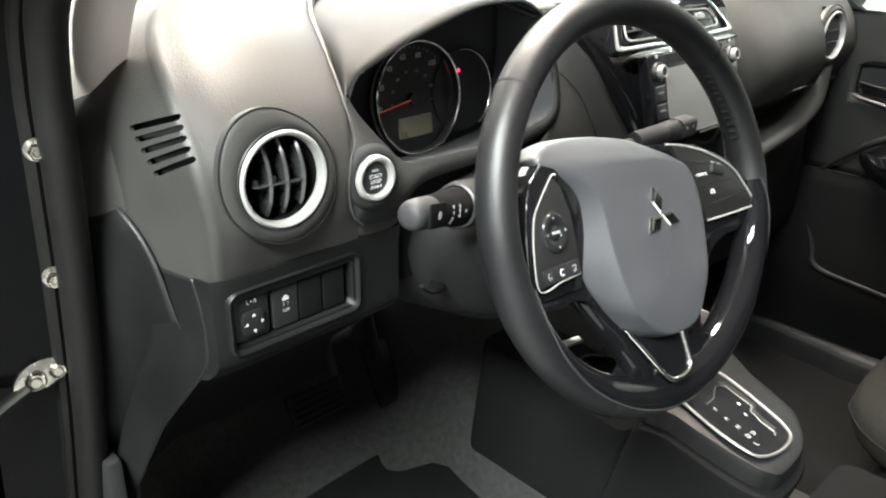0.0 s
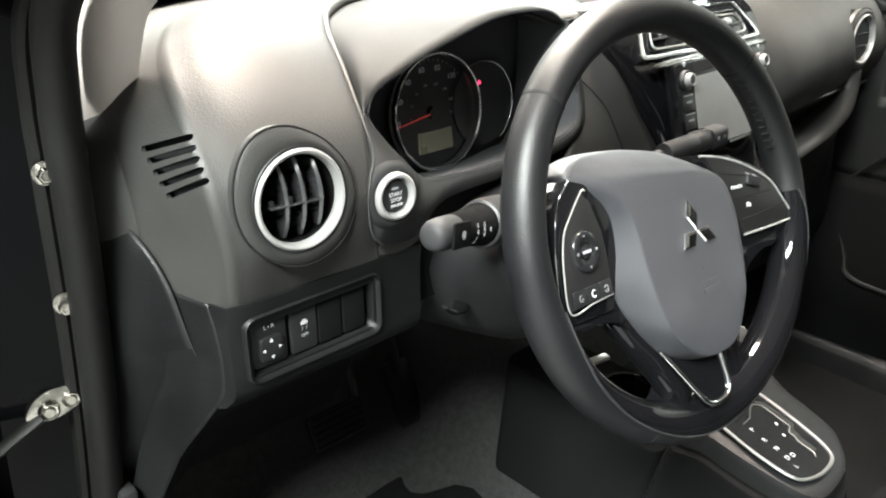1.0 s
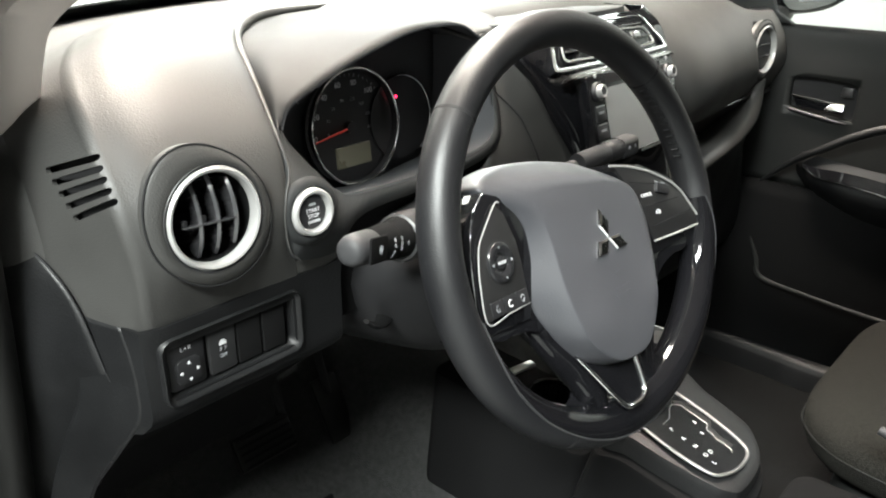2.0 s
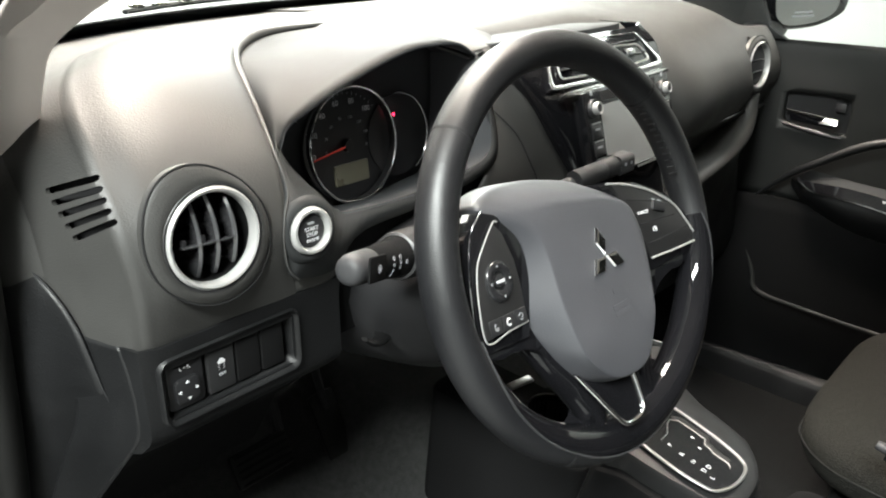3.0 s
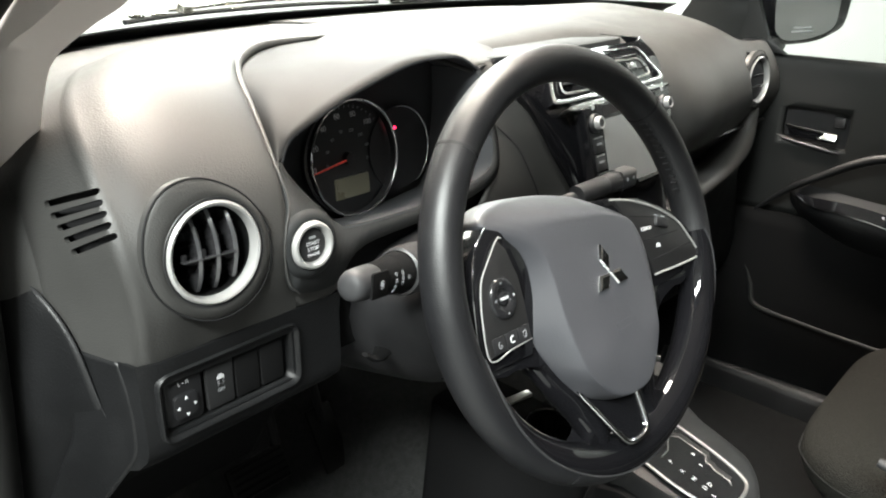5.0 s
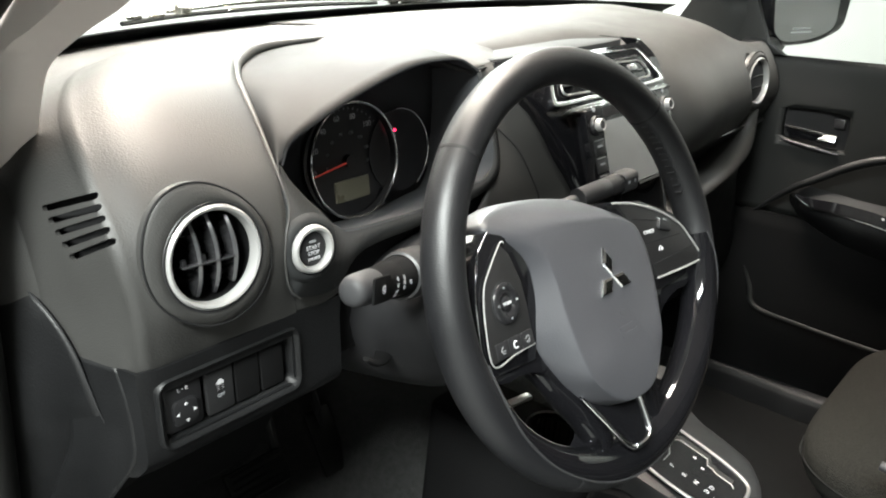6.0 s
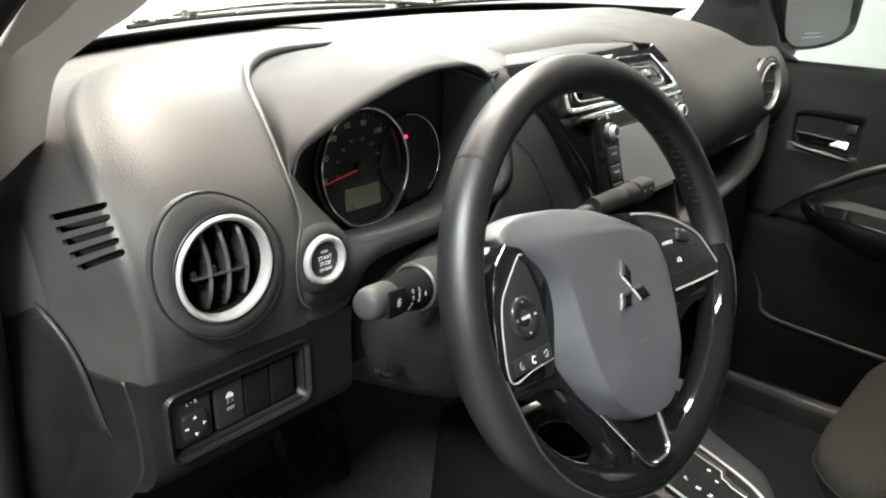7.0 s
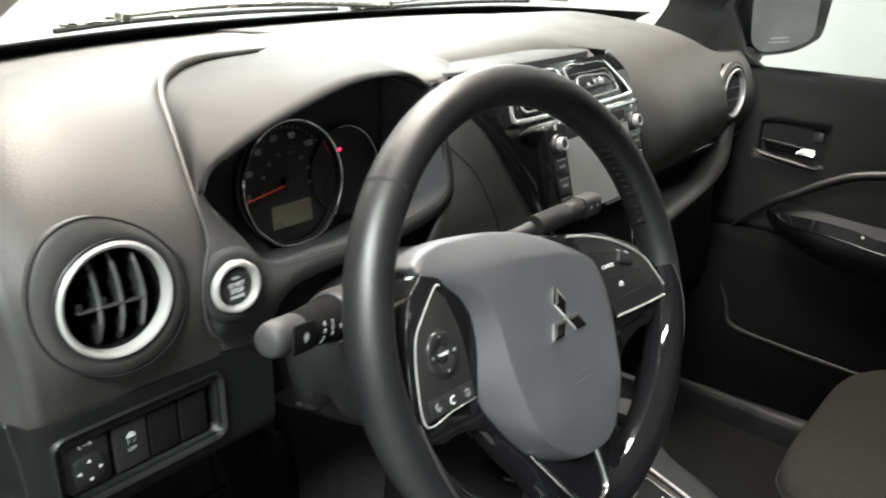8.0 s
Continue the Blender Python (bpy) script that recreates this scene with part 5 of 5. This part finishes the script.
# ---- passenger side of the dashboard ----
part("dash_top", sheet([[(x, 0.19, 1.052), (x, 0.27, 1.0565), (x, 0.35, 1.0575), (x, 0.44, 1.0545), (x, y, 1.051)] for x, y in ((-0.42, 0.45), (-0.30, 0.49), (-0.2, 0.51), (-0.1, 0.52), (0.0, 0.525))], 16, 24, 0.003), PAD, dash, "", 180)
right_stations = []
for x, y0, z0 in ((-0.13, 0.52, 1.056), (0.0, 0.525, 1.056), (0.14, 0.52, 1.056), (0.25, 0.50, 1.056), (0.38, 0.46, 1.054), (0.48, 0.40, 1.050), (0.56, 0.33, 1.044), (0.61, 0.28, 1.035), (0.64, 0.24, 1.02)):
    e = max(0, x - 0.5) * 0.35
    q = 0.016 * max(0.0, min(1.0, (x - 0.44) / 0.08))
    if x < 0.15:
        right_stations.append([(x, y0, z0), (x, 0.3, 1.066), (x, 0.22, 1.064), (x, 0.16, 1.06), (x, 0.12, 1.05), (x, 0.10, 1.03), (x, 0.09, 1.0), (x, 0.08, 0.95), (x, 0.08, 0.90)])
    else:
        right_stations.append([(x, y0, z0), (x, 0.29, 1.064 - e), (x, 0.2, 1.06 - e), (x, 0.13, 1.052 - e), (x, 0.07, 1.035 - e), (x, 0.025 + q, 1.005), (x, -0.005 + q, 0.965), (x, -0.012 + q, 0.92), (x, 0.012 + q, 0.872)])
right_pad = part("right_pad", sheet(right_stations, 60, 50, 0.004), PAD, dash, "grained charcoal pad before the passenger", 180)
cut(right_pad, [lathe([(0, -0.06), (0.043, -0.06), (0.043, 0.05), (0, 0.05)], VENT_R, 48)])
bpy.context.view_layer.update()


def on_surface(ob, points, lift=0.0):
    """The points, dropped onto the nearest place of a mesh."""
    out = []
    for p in points:
        ok, place, normal, _ = ob.closest_point_on_mesh(Vector(p))
        out.append(place + normal * lift)
    return out


for seam in ([(0.42, 0.39, 1.06), (0.25, 0.34, 1.066), (0.16, 0.24, 1.063), (0.12, 0.16, 1.058), (0.155, 0.115, 1.05)], [(0.155, 0.115, 1.05), (0.22, 0.085, 1.042), (0.33, 0.06, 1.03), (0.345, 0.07, 1.034)]):
    part("airbag_seam", tube(on_surface(right_pad, spline(seam, 24)), 0.0009, 6), MATTE, right_pad)
mid_seam = on_surface(dash_mid, spline([(-0.206, 0.012, 1.000), (-0.192, 0.004, 0.985), (-0.171, -0.006, 0.959), (-0.157, -0.008, 0.93), (-0.148, -0.014, 0.905), (-0.143, -0.022, 0.87), (-0.141, -0.03, 0.845)], 30), 0.0006)
part("seam_line", tube(mid_seam, 0.0009, 6), MATTE, dash)
part("tray", band([(0.14, 0.012, 0.874), (0.35, 0.012, 0.874), (0.62, 0.012, 0.874)], [(0.14, 0.10, 0.79), (0.35, 0.10, 0.79), (0.62, 0.10, 0.79)], 12, 0.003), BLACK, dash, "dark open tray")
lip_up = [(0.10, -0.03, 0.806), (0.30, -0.012, 0.816), (0.43, 0.0, 0.824), (0.494, 0.004, 0.845), (0.525, 0.008, 0.868), (0.538, 0.012, 0.90)]
lip_low = [(0.10, -0.03, 0.772), (0.30, -0.012, 0.786), (0.455, 0.0, 0.796), (0.533, 0.004, 0.816), (0.558, 0.008, 0.845), (0.566, 0.012, 0.90)]
lip_mid = [((a[0] + b[0]) / 2, (a[1] + b[1]) / 2 - 0.014, (a[2] + b[2]) / 2 + 0.002) for a, b in zip(lip_up, lip_low)]
lip_back = [(x, y + 0.05, z - 0.01) for x, y, z in lip_up]
part("shelf_lip", sheet([lip_back, lip_up, lip_mid, lip_low], 18, 40, 0.004), PAD, dash, "rounded shelf lip", 180)
part("glove_box_lid", sheet([[(x, y, z), (x, y + 0.01, z - 0.06), (x, 0.03, 0.60), (x, 0.10, 0.52)] for x, y, z in ((0.10, -0.028, 0.772), (0.30, -0.010, 0.784), (0.455, 0.002, 0.794), (0.533, 0.008, 0.814), (0.558, 0.012, 0.84), (0.60, 0.03, 0.86))], 12, 16, 0.004), LOWER, dash, "dark glove box lid")
part("firewall", box(pose(0, 0.56, 0.72), 1.36, 0.02, 0.62), MATTE, dash)

# ---- floor, console, pedals, seat, doors ----
solo("carpet", sheet([[(x, -1.9, z), (x, -0.4, z), (x, 0.1, z), (x, 0.28, z + 0.01), (x, 0.42, z + 0.10), (x, 0.5, z + 0.25)] for x, z in ((-0.66, 0.34), (-0.62, 0.30), (-0.4, 0.30), (-0.19, 0.30), (-0.155, 0.33), (-0.12, 0.39), (-0.09, 0.41), (0, 0.415), (0.08, 0.40), (0.11, 0.36), (0.14, 0.31), (0.19, 0.30), (0.4, 0.30), (0.60, 0.296), (0.66, 0.29))], 60, 40, 0.006), CARPET, "worn grey carpet over floor and tunnel", "carpet", kind="structure")
solo("floor_mat", slab(pose(0, 0, 0.307), [(-0.62, -0.4), (-0.22, -0.4), (-0.19, 0.05), (-0.176, 0.15), (-0.166, 0.194), (-0.18, 0.22), (-0.232, 0.238), (-0.244, 0.255), (-0.240, 0.275), (-0.225, 0.30), (-0.62, 0.30)][::-1], 0, 0.012, 0.004), MAT, "black carpet floor mat", "floor mat")
solo("floor_mat", slab(pose(0, 0, 0.307), smooth_loop([(0.175, -0.5), (0.60, -0.5), (0.61, 0.0), (0.60, 0.20), (0.56, 0.24), (0.22, 0.24), (0.18, 0.20), (0.172, 0.0)], 60), 0, 0.012, 0.004), MAT, "black carpet mat in the passenger footwell", "floor mat")
part("kick_panel", band([(-0.665, 0.16, 0.62), (-0.65, 0.3, 0.70), (-0.64, 0.5, 0.75)], [(-0.675, 0.2, 0.30), (-0.66, 0.32, 0.30), (-0.65, 0.5, 0.40)], 12, 0.004), LOWER, dash)

gear = thing("gear_console", "grey floor console with a silver-framed automatic gear gate", "gear console", (-0.07, -0.2, 0.5))
GN = Vector((0.0, -0.26, 0.966))
GM = facing((-0.0975, -0.214, 0.6125), GN, (0, 1, 0))
part("body", slab(GM, smooth_loop([(-0.074, 0.075), (-0.0725, 0.035), (-0.0692, -0.002), (-0.0595, -0.056), (-0.0485, -0.0785), (-0.0315, -0.0880), (0.0151, -0.0862), (0.045, -0.0755), (0.070, -0.055), (0.081, -0.035), (0.0885, 0.017), (0.09, 0.075)], 80), -0.26, -0.004, 0.012), LOWER, gear, "charcoal console body")
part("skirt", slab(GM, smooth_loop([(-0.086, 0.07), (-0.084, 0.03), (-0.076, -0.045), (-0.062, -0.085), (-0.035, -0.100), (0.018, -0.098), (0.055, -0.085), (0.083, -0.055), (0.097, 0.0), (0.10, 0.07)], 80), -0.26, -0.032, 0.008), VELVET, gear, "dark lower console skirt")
GATE = [(0.030, 0.066), (0.0368, 0.045), (0.0375, 0.0245), (0.0345, -0.0173), (0.0275, -0.052), (0.0150, -0.0655), (-0.0136, -0.0678), (-0.0400, -0.0605), (-0.0515, -0.047), (-0.0560, -0.0064), (-0.0535, 0.0371), (-0.050, 0.066), (-0.01, 0.074)]
part("gate_plate", slab(GM, smooth_loop(GATE[::-1], 80), -0.004, 0.0008), GLOSS, gear, "gloss black gate plate")
part("gate_frame", tube([GM @ Vector((p.x, p.y, 0.0012)) for p in spline([(x, y, 0) for x, y in GATE], 90, True)], 0.0023, 10, 0, True, flat=0.75), DULL, gear, "satin silver gate frame")
slotp = [(-0.028, 0.024), (-0.012, 0.0245), (0.004, 0.033), (0.0125, 0.0345), (0.0205, 0.027), (0.0200, -0.0105), (0.0100, -0.0148), (0.0095, -0.0215), (0.0062, -0.0282), (0.0060, -0.0480), (0.0015, -0.0520)]
part("slot", tube([GM @ Vector((x + 0.0055, y + 0.001, 0.0004)) for x, y in slotp[3:10]], 0.0042, 8, 0, flat=0.4), MATTE, gear)
part("slot_edge", tube([GM @ Vector((x, y, 0.0016)) for x, y in slotp], 0.0007, 8, 0), DULL, gear, "thin bright slot edge")
for g, x, y in (("P", -0.026, 0.013), ("R", -0.0275, -0.0035), ("N", -0.0267, -0.0183), ("D", -0.0287, -0.0330), ("D", -0.0189, -0.0344), ("L", -0.0313, -0.0450)):
    lettering("lettering", g, GM @ pose(x, y, 0.0012), 0.0078, INK, gear)
for x, y in ((0.0094, 0.0013), (0.0004, -0.0131)):
    part("tick", slab(GM @ pose(x, y, 0.001), rounded(0.0022, 0.0042, 0.0008), 0, 0.0004), INK, gear)
part("lever", tube([GM @ Vector((0.012, 0.055, 0)), GM @ Vector((0.012, 0.075, 0.05)), GM @ Vector((0.012, 0.08, 0.075))], [0.007, 0.007, 0.016], 14, 12), BLACK, gear)

part("rear_body", slab(pose(0.02, -0.64, 0.38), rounded(0.16, 0.70, 0.03), 0, 0.10, 0.012), VELVET, gear, "black rear console body")
tray = thing("console_tray", "black console tray with a round cup holder", "console tray", (-0.085, 0.02, 0.5))
part("body", slab(pose(-0.085, 0.03, 0.548, 6), rounded(0.12, 0.26, 0.02), -0.22, 0.0, 0.006, [[(0.022 + 0.036 * math.cos(radians(a)), -0.033 + 0.036 * math.sin(radians(a))) for a in range(0, 360, 12)]]), VELVET, tray)
part("cup_ring", lathe([(0.036, -0.06), (0.036, 0.002), (0.0385, 0.004), (0.041, 0.001)], pose(-0.063, -0.003, 0.546, 6), 40), GLOSS, tray, "gloss black cup ring")
part("cup_floor", lathe([(0, -0.06), (0.036, -0.06), (0.036, -0.064)], pose(-0.063, -0.003, 0.546, 6), 24), MATTE, tray)
part("silver_bar", box(pose(-0.045, 0.068, 0.556, 6, 0, -12), 0.042, 0.013, 0.006, 0.002), SILVER, tray, "satin silver bar")

pedals = thing("pedal_set", "dark ribbed rubber brake and throttle pedals", "pedals", (-0.3, 0.3, 0.4))
part("brake_pad", box(pose(-0.342, 0.30, 0.472, 62), 0.096, 0.05, 0.012, 0.004), RUBBER, pedals, "ribbed brake pad")
for k in range(5):
    part("rib", box(pose(-0.342, 0.30, 0.472, 62) @ pose(0, -0.02 + 0.01 * k, 0.007), 0.086, 0.003, 0.003), VELVET, pedals)
part("brake_arm", tube([(-0.30, 0.31, 0.48), (-0.29, 0.36, 0.60), (-0.29, 0.40, 0.72)], 0.008, 8, 8), MATTE, pedals)
part("throttle_pad", box(pose(-0.165, 0.36, 0.415, 62), 0.05, 0.11, 0.012, 0.004), RUBBER, pedals)
part("throttle_arm", tube([(-0.165, 0.37, 0.44), (-0.165, 0.42, 0.60)], 0.007, 8, 8), MATTE, pedals)


def front_seat(x):
    s = thing("front_seat", "dark grey woven cloth passenger seat", "car seat", (x, -0.6, 0.4))
    rows = []
    for y, w, lo, hi in ((-0.250, 0.10, 0.535, 0.560), (-0.254, 0.145, 0.525, 0.570), (-0.272, 0.195, 0.515, 0.579), (-0.315, 0.237, 0.50, 0.590), (-0.38, 0.256, 0.495, 0.597), (-0.5, 0.262, 0.49, 0.599), (-0.75, 0.26, 0.48, 0.61), (-0.85, 0.25, 0.48, 0.60)):
        ringp = []
        for k in range(32):
            a = 2 * math.pi * k / 32
            ca, sa = math.cos(a), math.sin(a)
            ringp.append((x + w * math.copysign(abs(ca) ** 0.45, ca), y, (lo + hi) / 2 - 0.05 + (hi - lo) / 2 * math.copysign(abs(sa) ** 0.6, sa)))
        rows.append(ringp)
    bm = bmesh.new()
    cols = [spline([r[k] for r in rows], 24) for k in range(32)]
    vs = stitch(bm, [[cols[k][i] for k in range(32)] for i in range(24)], False, True)
    bm.faces.new(vs[0])
    bm.faces.new(vs[-1])
    bmesh.ops.recalc_face_normals(bm, faces=bm.faces)
    part("cushion", bm, FABRIC, s, "dark woven cloth cushion", 70)
    part("backrest", box(pose(x, -0.88, 0.95, 15), 0.48, 0.14, 0.62, 0.05, 4), FABRIC, s)
    part("skirt", box(pose(x, -0.60, 0.41), 0.46, 0.575, 0.13, 0.06, 4), DOORTRIM, s, "black lower seat skirt")
    part("base", box(pose(x, -0.6, 0.335), 0.40, 0.45, 0.07, 0.02), MATTE, s)
    part("piping", tube([(x - 0.262, -0.84, 0.496), (x - 0.263, -0.5, 0.499), (x - 0.257, -0.38, 0.500), (x - 0.238, -0.315, 0.499), (x - 0.196, -0.271, 0.498), (x - 0.145, -0.253, 0.497), (x, -0.249, 0.497), (x + 0.145, -0.253, 0.497), (x + 0.2, -0.271, 0.498)], 0.0011, 6, 50), DOORTRIM, s)
    for dx in (-0.13, 0.13):
        part("cushion_seam", tube([(x + dx, -0.85, 0.546), (x + dx, -0.5, 0.5455), (x + dx, -0.36, 0.5415), (x + dx * 0.95, -0.29, 0.528)], 0.0018, 6, 24), MATTE, s)
    return s


front_seat(0.37)
brake = thing("handbrake", "black handbrake lever with a dark release button", "handbrake", (0.05, -0.5, 0.55))
part("grip", tube([(0.05, -0.392, 0.607), (0.052, -0.45, 0.598), (0.056, -0.60, 0.56), (0.06, -0.75, 0.51)], [0.013, 0.0155, 0.0155, 0.014], 16, 20), LOWER, brake)
part("button", tube([(0.05, -0.380, 0.609), (0.05, -0.396, 0.606)], [0.0055, 0.007], 16, 5), STALK, brake, "dark glossy release button")

door = thing("passenger_door", "black passenger door trim with chrome handle and armrest", "car door", (0.66, -0.4, 0.6))
rows = []
for z, x in ((0.985, 0.665), (0.975, 0.655), (0.94, 0.648), (0.90, 0.642), (0.82, 0.635), (0.76, 0.63), (0.70, 0.625), (0.60, 0.615), (0.50, 0.61), (0.40, 0.615), (0.33, 0.63)):
    rows.append([(x, y, z) for y in (0.20, 0.0, -0.2, -0.5, -0.8, -1.08)])
trim_panel = part("trim_panel", sheet(rows[:7], 30, 30, 0.02), DOORTRIM, door, "dark moulded door trim", 180)
part("lower_trim", sheet(rows[6:], 16, 30, 0.02), VELVET, door, "black lower door trim with pocket", 180)
part("window_glass", box(pose(0.685, -0.45, 1.18), 0.004, 1.3, 0.42), PANE, door, "clear side window").visible_shadow = False
HM = facing((0.637, -0.075, 0.864), (-1, 0, 0.05))
recess = smooth_loop([(-0.056, 0.024), (-0.049, 0.0325), (0.0, 0.034), (0.050, 0.030), (0.058, 0.018), (0.0585, -0.020), (0.050, -0.0325), (0.0, -0.029), (-0.045, -0.0225), (-0.055, -0.014)], 60)
cut(trim_panel, [slab(HM, recess, -0.016, 0.03)])
part("recess_floor", slab(HM, [(x * 1.02, y * 1.02) for x, y in recess], -0.018, -0.015), MATTE, door)
part("scoop_lip", tube([HM @ Vector((x, -0.0325 - 0.13 * x, 0.002)) for x in (-0.054, -0.03, 0.0, 0.03, 0.050)], [0.0015, 0.0042, 0.005, 0.0045, 0.0015], 12, 30, flat=0.8), SHROUD, door)
handle = part("door_handle", slab(HM @ pose(0, 0, -0.004, 8), [(-0.051, 0.0020), (0.036, -0.0048), (0.042, -0.0080), (0.0, -0.0062), (-0.050, -0.0020)][::-1], 0, 0.007, 0.0012), BRIGHT, door, "chrome inner door handle")
part("paddle", slab(HM @ pose(0, 0, -0.004, -25), [(0.010, -0.0198), (0.0206, -0.0098), (0.0422, -0.0078), (0.0418, -0.0216)][::-1], 0, 0.004, 0.001), BRIGHT, handle, "chrome handle paddle")
part("paddle_shade", slab(HM @ pose(0, 0, -0.008), [(-0.047, -0.006), (0.036, -0.011), (0.034, -0.024), (-0.042, -0.0195)][::-1], 0, 0.004, 0.001), GLOSS, handle)
part("lock_tab", box(HM @ pose(0.040, 0.014, -0.010), 0.019, 0.017, 0.008, 0.002), BLACK, door)
part("sail_panel", slab(facing((0.652, 0.0, 1.0), (-1, 0, 0)), [(-0.15, -0.01), (0.0, -0.015), (-0.034, 0.006), (-0.066, 0.083), (-0.05, 0.14), (-0.10, 0.11), (-0.135, 0.04)][::-1], -0.012, 0.0, 0.002), DOORTRIM, door)
part("armrest", sheet([[(0.63, -0.06, 0.765), (0.605, -0.12, 0.765), (0.595, -0.25, 0.758), (0.59, -0.6, 0.75)], [(0.625, -0.06, 0.745), (0.585, -0.12, 0.728), (0.575, -0.25, 0.715), (0.575, -0.6, 0.707)], [(0.63, -0.06, 0.73), (0.597, -0.12, 0.705), (0.585, -0.25, 0.685), (0.58, -0.6, 0.68)], [(0.632, -0.06, 0.72), (0.625, -0.12, 0.68), (0.62, -0.25, 0.65), (0.62, -0.6, 0.65)]], 14, 24, 0.004), LOWER, door)
part("arch_edge", tube([(0.607, 0.0, 0.70), (0.603, -0.06, 0.754), (0.60, -0.10, 0.781), (0.597, -0.167, 0.822), (0.595, -0.224, 0.842), (0.595, -0.35, 0.86), (0.595, -0.6, 0.86)], [0.002, 0.006, 0.007, 0.008, 0.008, 0.008, 0.008], 10, 40), LOWER, door)
part("switch_strip", band([(0.588, -0.079, 0.751), (0.580, -0.112, 0.738), (0.575, -0.152, 0.737), (0.572, -0.204, 0.733), (0.57, -0.30, 0.723), (0.57, -0.6, 0.716)], [(0.590, -0.079, 0.753), (0.585, -0.108, 0.752), (0.582, -0.16, 0.753), (0.580, -0.21, 0.75), (0.577, -0.30, 0.74), (0.577, -0.6, 0.734)], 30, 0.004), GLOSS, door, "gloss black switch strip")
part("strip_edge", tube([(0.5865, -0.079, 0.751), (0.578, -0.112, 0.737), (0.573, -0.152, 0.736), (0.570, -0.204, 0.732), (0.568, -0.30, 0.722), (0.568, -0.6, 0.715)], 0.0016, 8, 30), CHROME, door, "thin bright strip edge")
for y in (-0.195, -0.225):
    part("switch_mark", slab(facing((0.574, y, 0.7435), (-0.9, 0, 0.4)), rounded(0.012, 0.004, 0.001), 0, 0.001), GREYINK, door)
part("pocket_edge", tube([(0.60, 0.005, 0.61), (0.59, -0.023, 0.556), (0.582, -0.040, 0.521), (0.575, -0.12, 0.513), (0.56, -0.3, 0.51), (0.56, -0.6, 0.51)], [0.002, 0.004, 0.005, 0.004, 0.004, 0.004], 8, 30), DOORTRIM, door)
part("sill_ledge", sheet([[(x + dx, y, z + dz) for x, y, z in ((0.60, 0.14, 0.360), (0.595, 0.06, 0.366), (0.588, -0.086, 0.366), (0.583, -0.204, 0.365), (0.58, -0.9, 0.362))] for dx, dz in ((0.04, 0.010), (0.010, 0.005), (0.0, 0.001), (-0.005, -0.005), (-0.009, -0.016), (-0.016, -0.06))], 24, 30, 0.003), LOWER, car, "rounded dark sill ledge", 180)

mirror_ob = thing("wing_mirror", "black wing mirror with a plain printed notice", "wing mirror", (0.85, 0.0, 1.0))
MM = facing((0.80, 0.005, 1.055), (-0.45, -1, 0.0))
part("housing", slab(MM, smooth_loop([(-0.125, 0.06), (-0.10, 0.08), (0.06, 0.08), (0.09, 0.06), (0.086, 0.010), (0.077, -0.030), (0.050, -0.047), (0.007, -0.0595), (-0.05, -0.063), (-0.083, -0.0605), (-0.105, -0.046), (-0.119, -0.02)], 60), -0.07, 0.008, 0.01), GLOSS, mirror_ob)
part("glass", slab(MM @ pose(0, 0, 0.0085), smooth_loop([(-0.118, 0.055), (-0.095, 0.07), (0.02, 0.07), (0.046, 0.055), (0.050, 0.0), (0.045, -0.029), (0.018, -0.044), (-0.03, -0.0525), (-0.075, -0.053), (-0.098, -0.044), (-0.112, -0.022)], 60), 0, 0.001), MIRROR, mirror_ob)
for k, (w, y) in enumerate(((0.046, -0.030), (0.056, -0.037))):
    part("notice_bar", slab(MM @ pose(-0.040, y, 0.0096), rounded(w, 0.0036, 0.001), 0, 0.0004), GREYINK, mirror_ob, "line of fine grey print")
part("foot", box(pose(0.70, 0.06, 0.995), 0.12, 0.05, 0.03, 0.01), BLACK, mirror_ob)

# ---- unseen overhead lights of the hall ----
for x, y, sx, sy, watts, tint, spread in LAMPS:
    area("unseen_hall_light", (x, y, 3.28), (x, y, 0), sx, sy, watts, tint, spread)
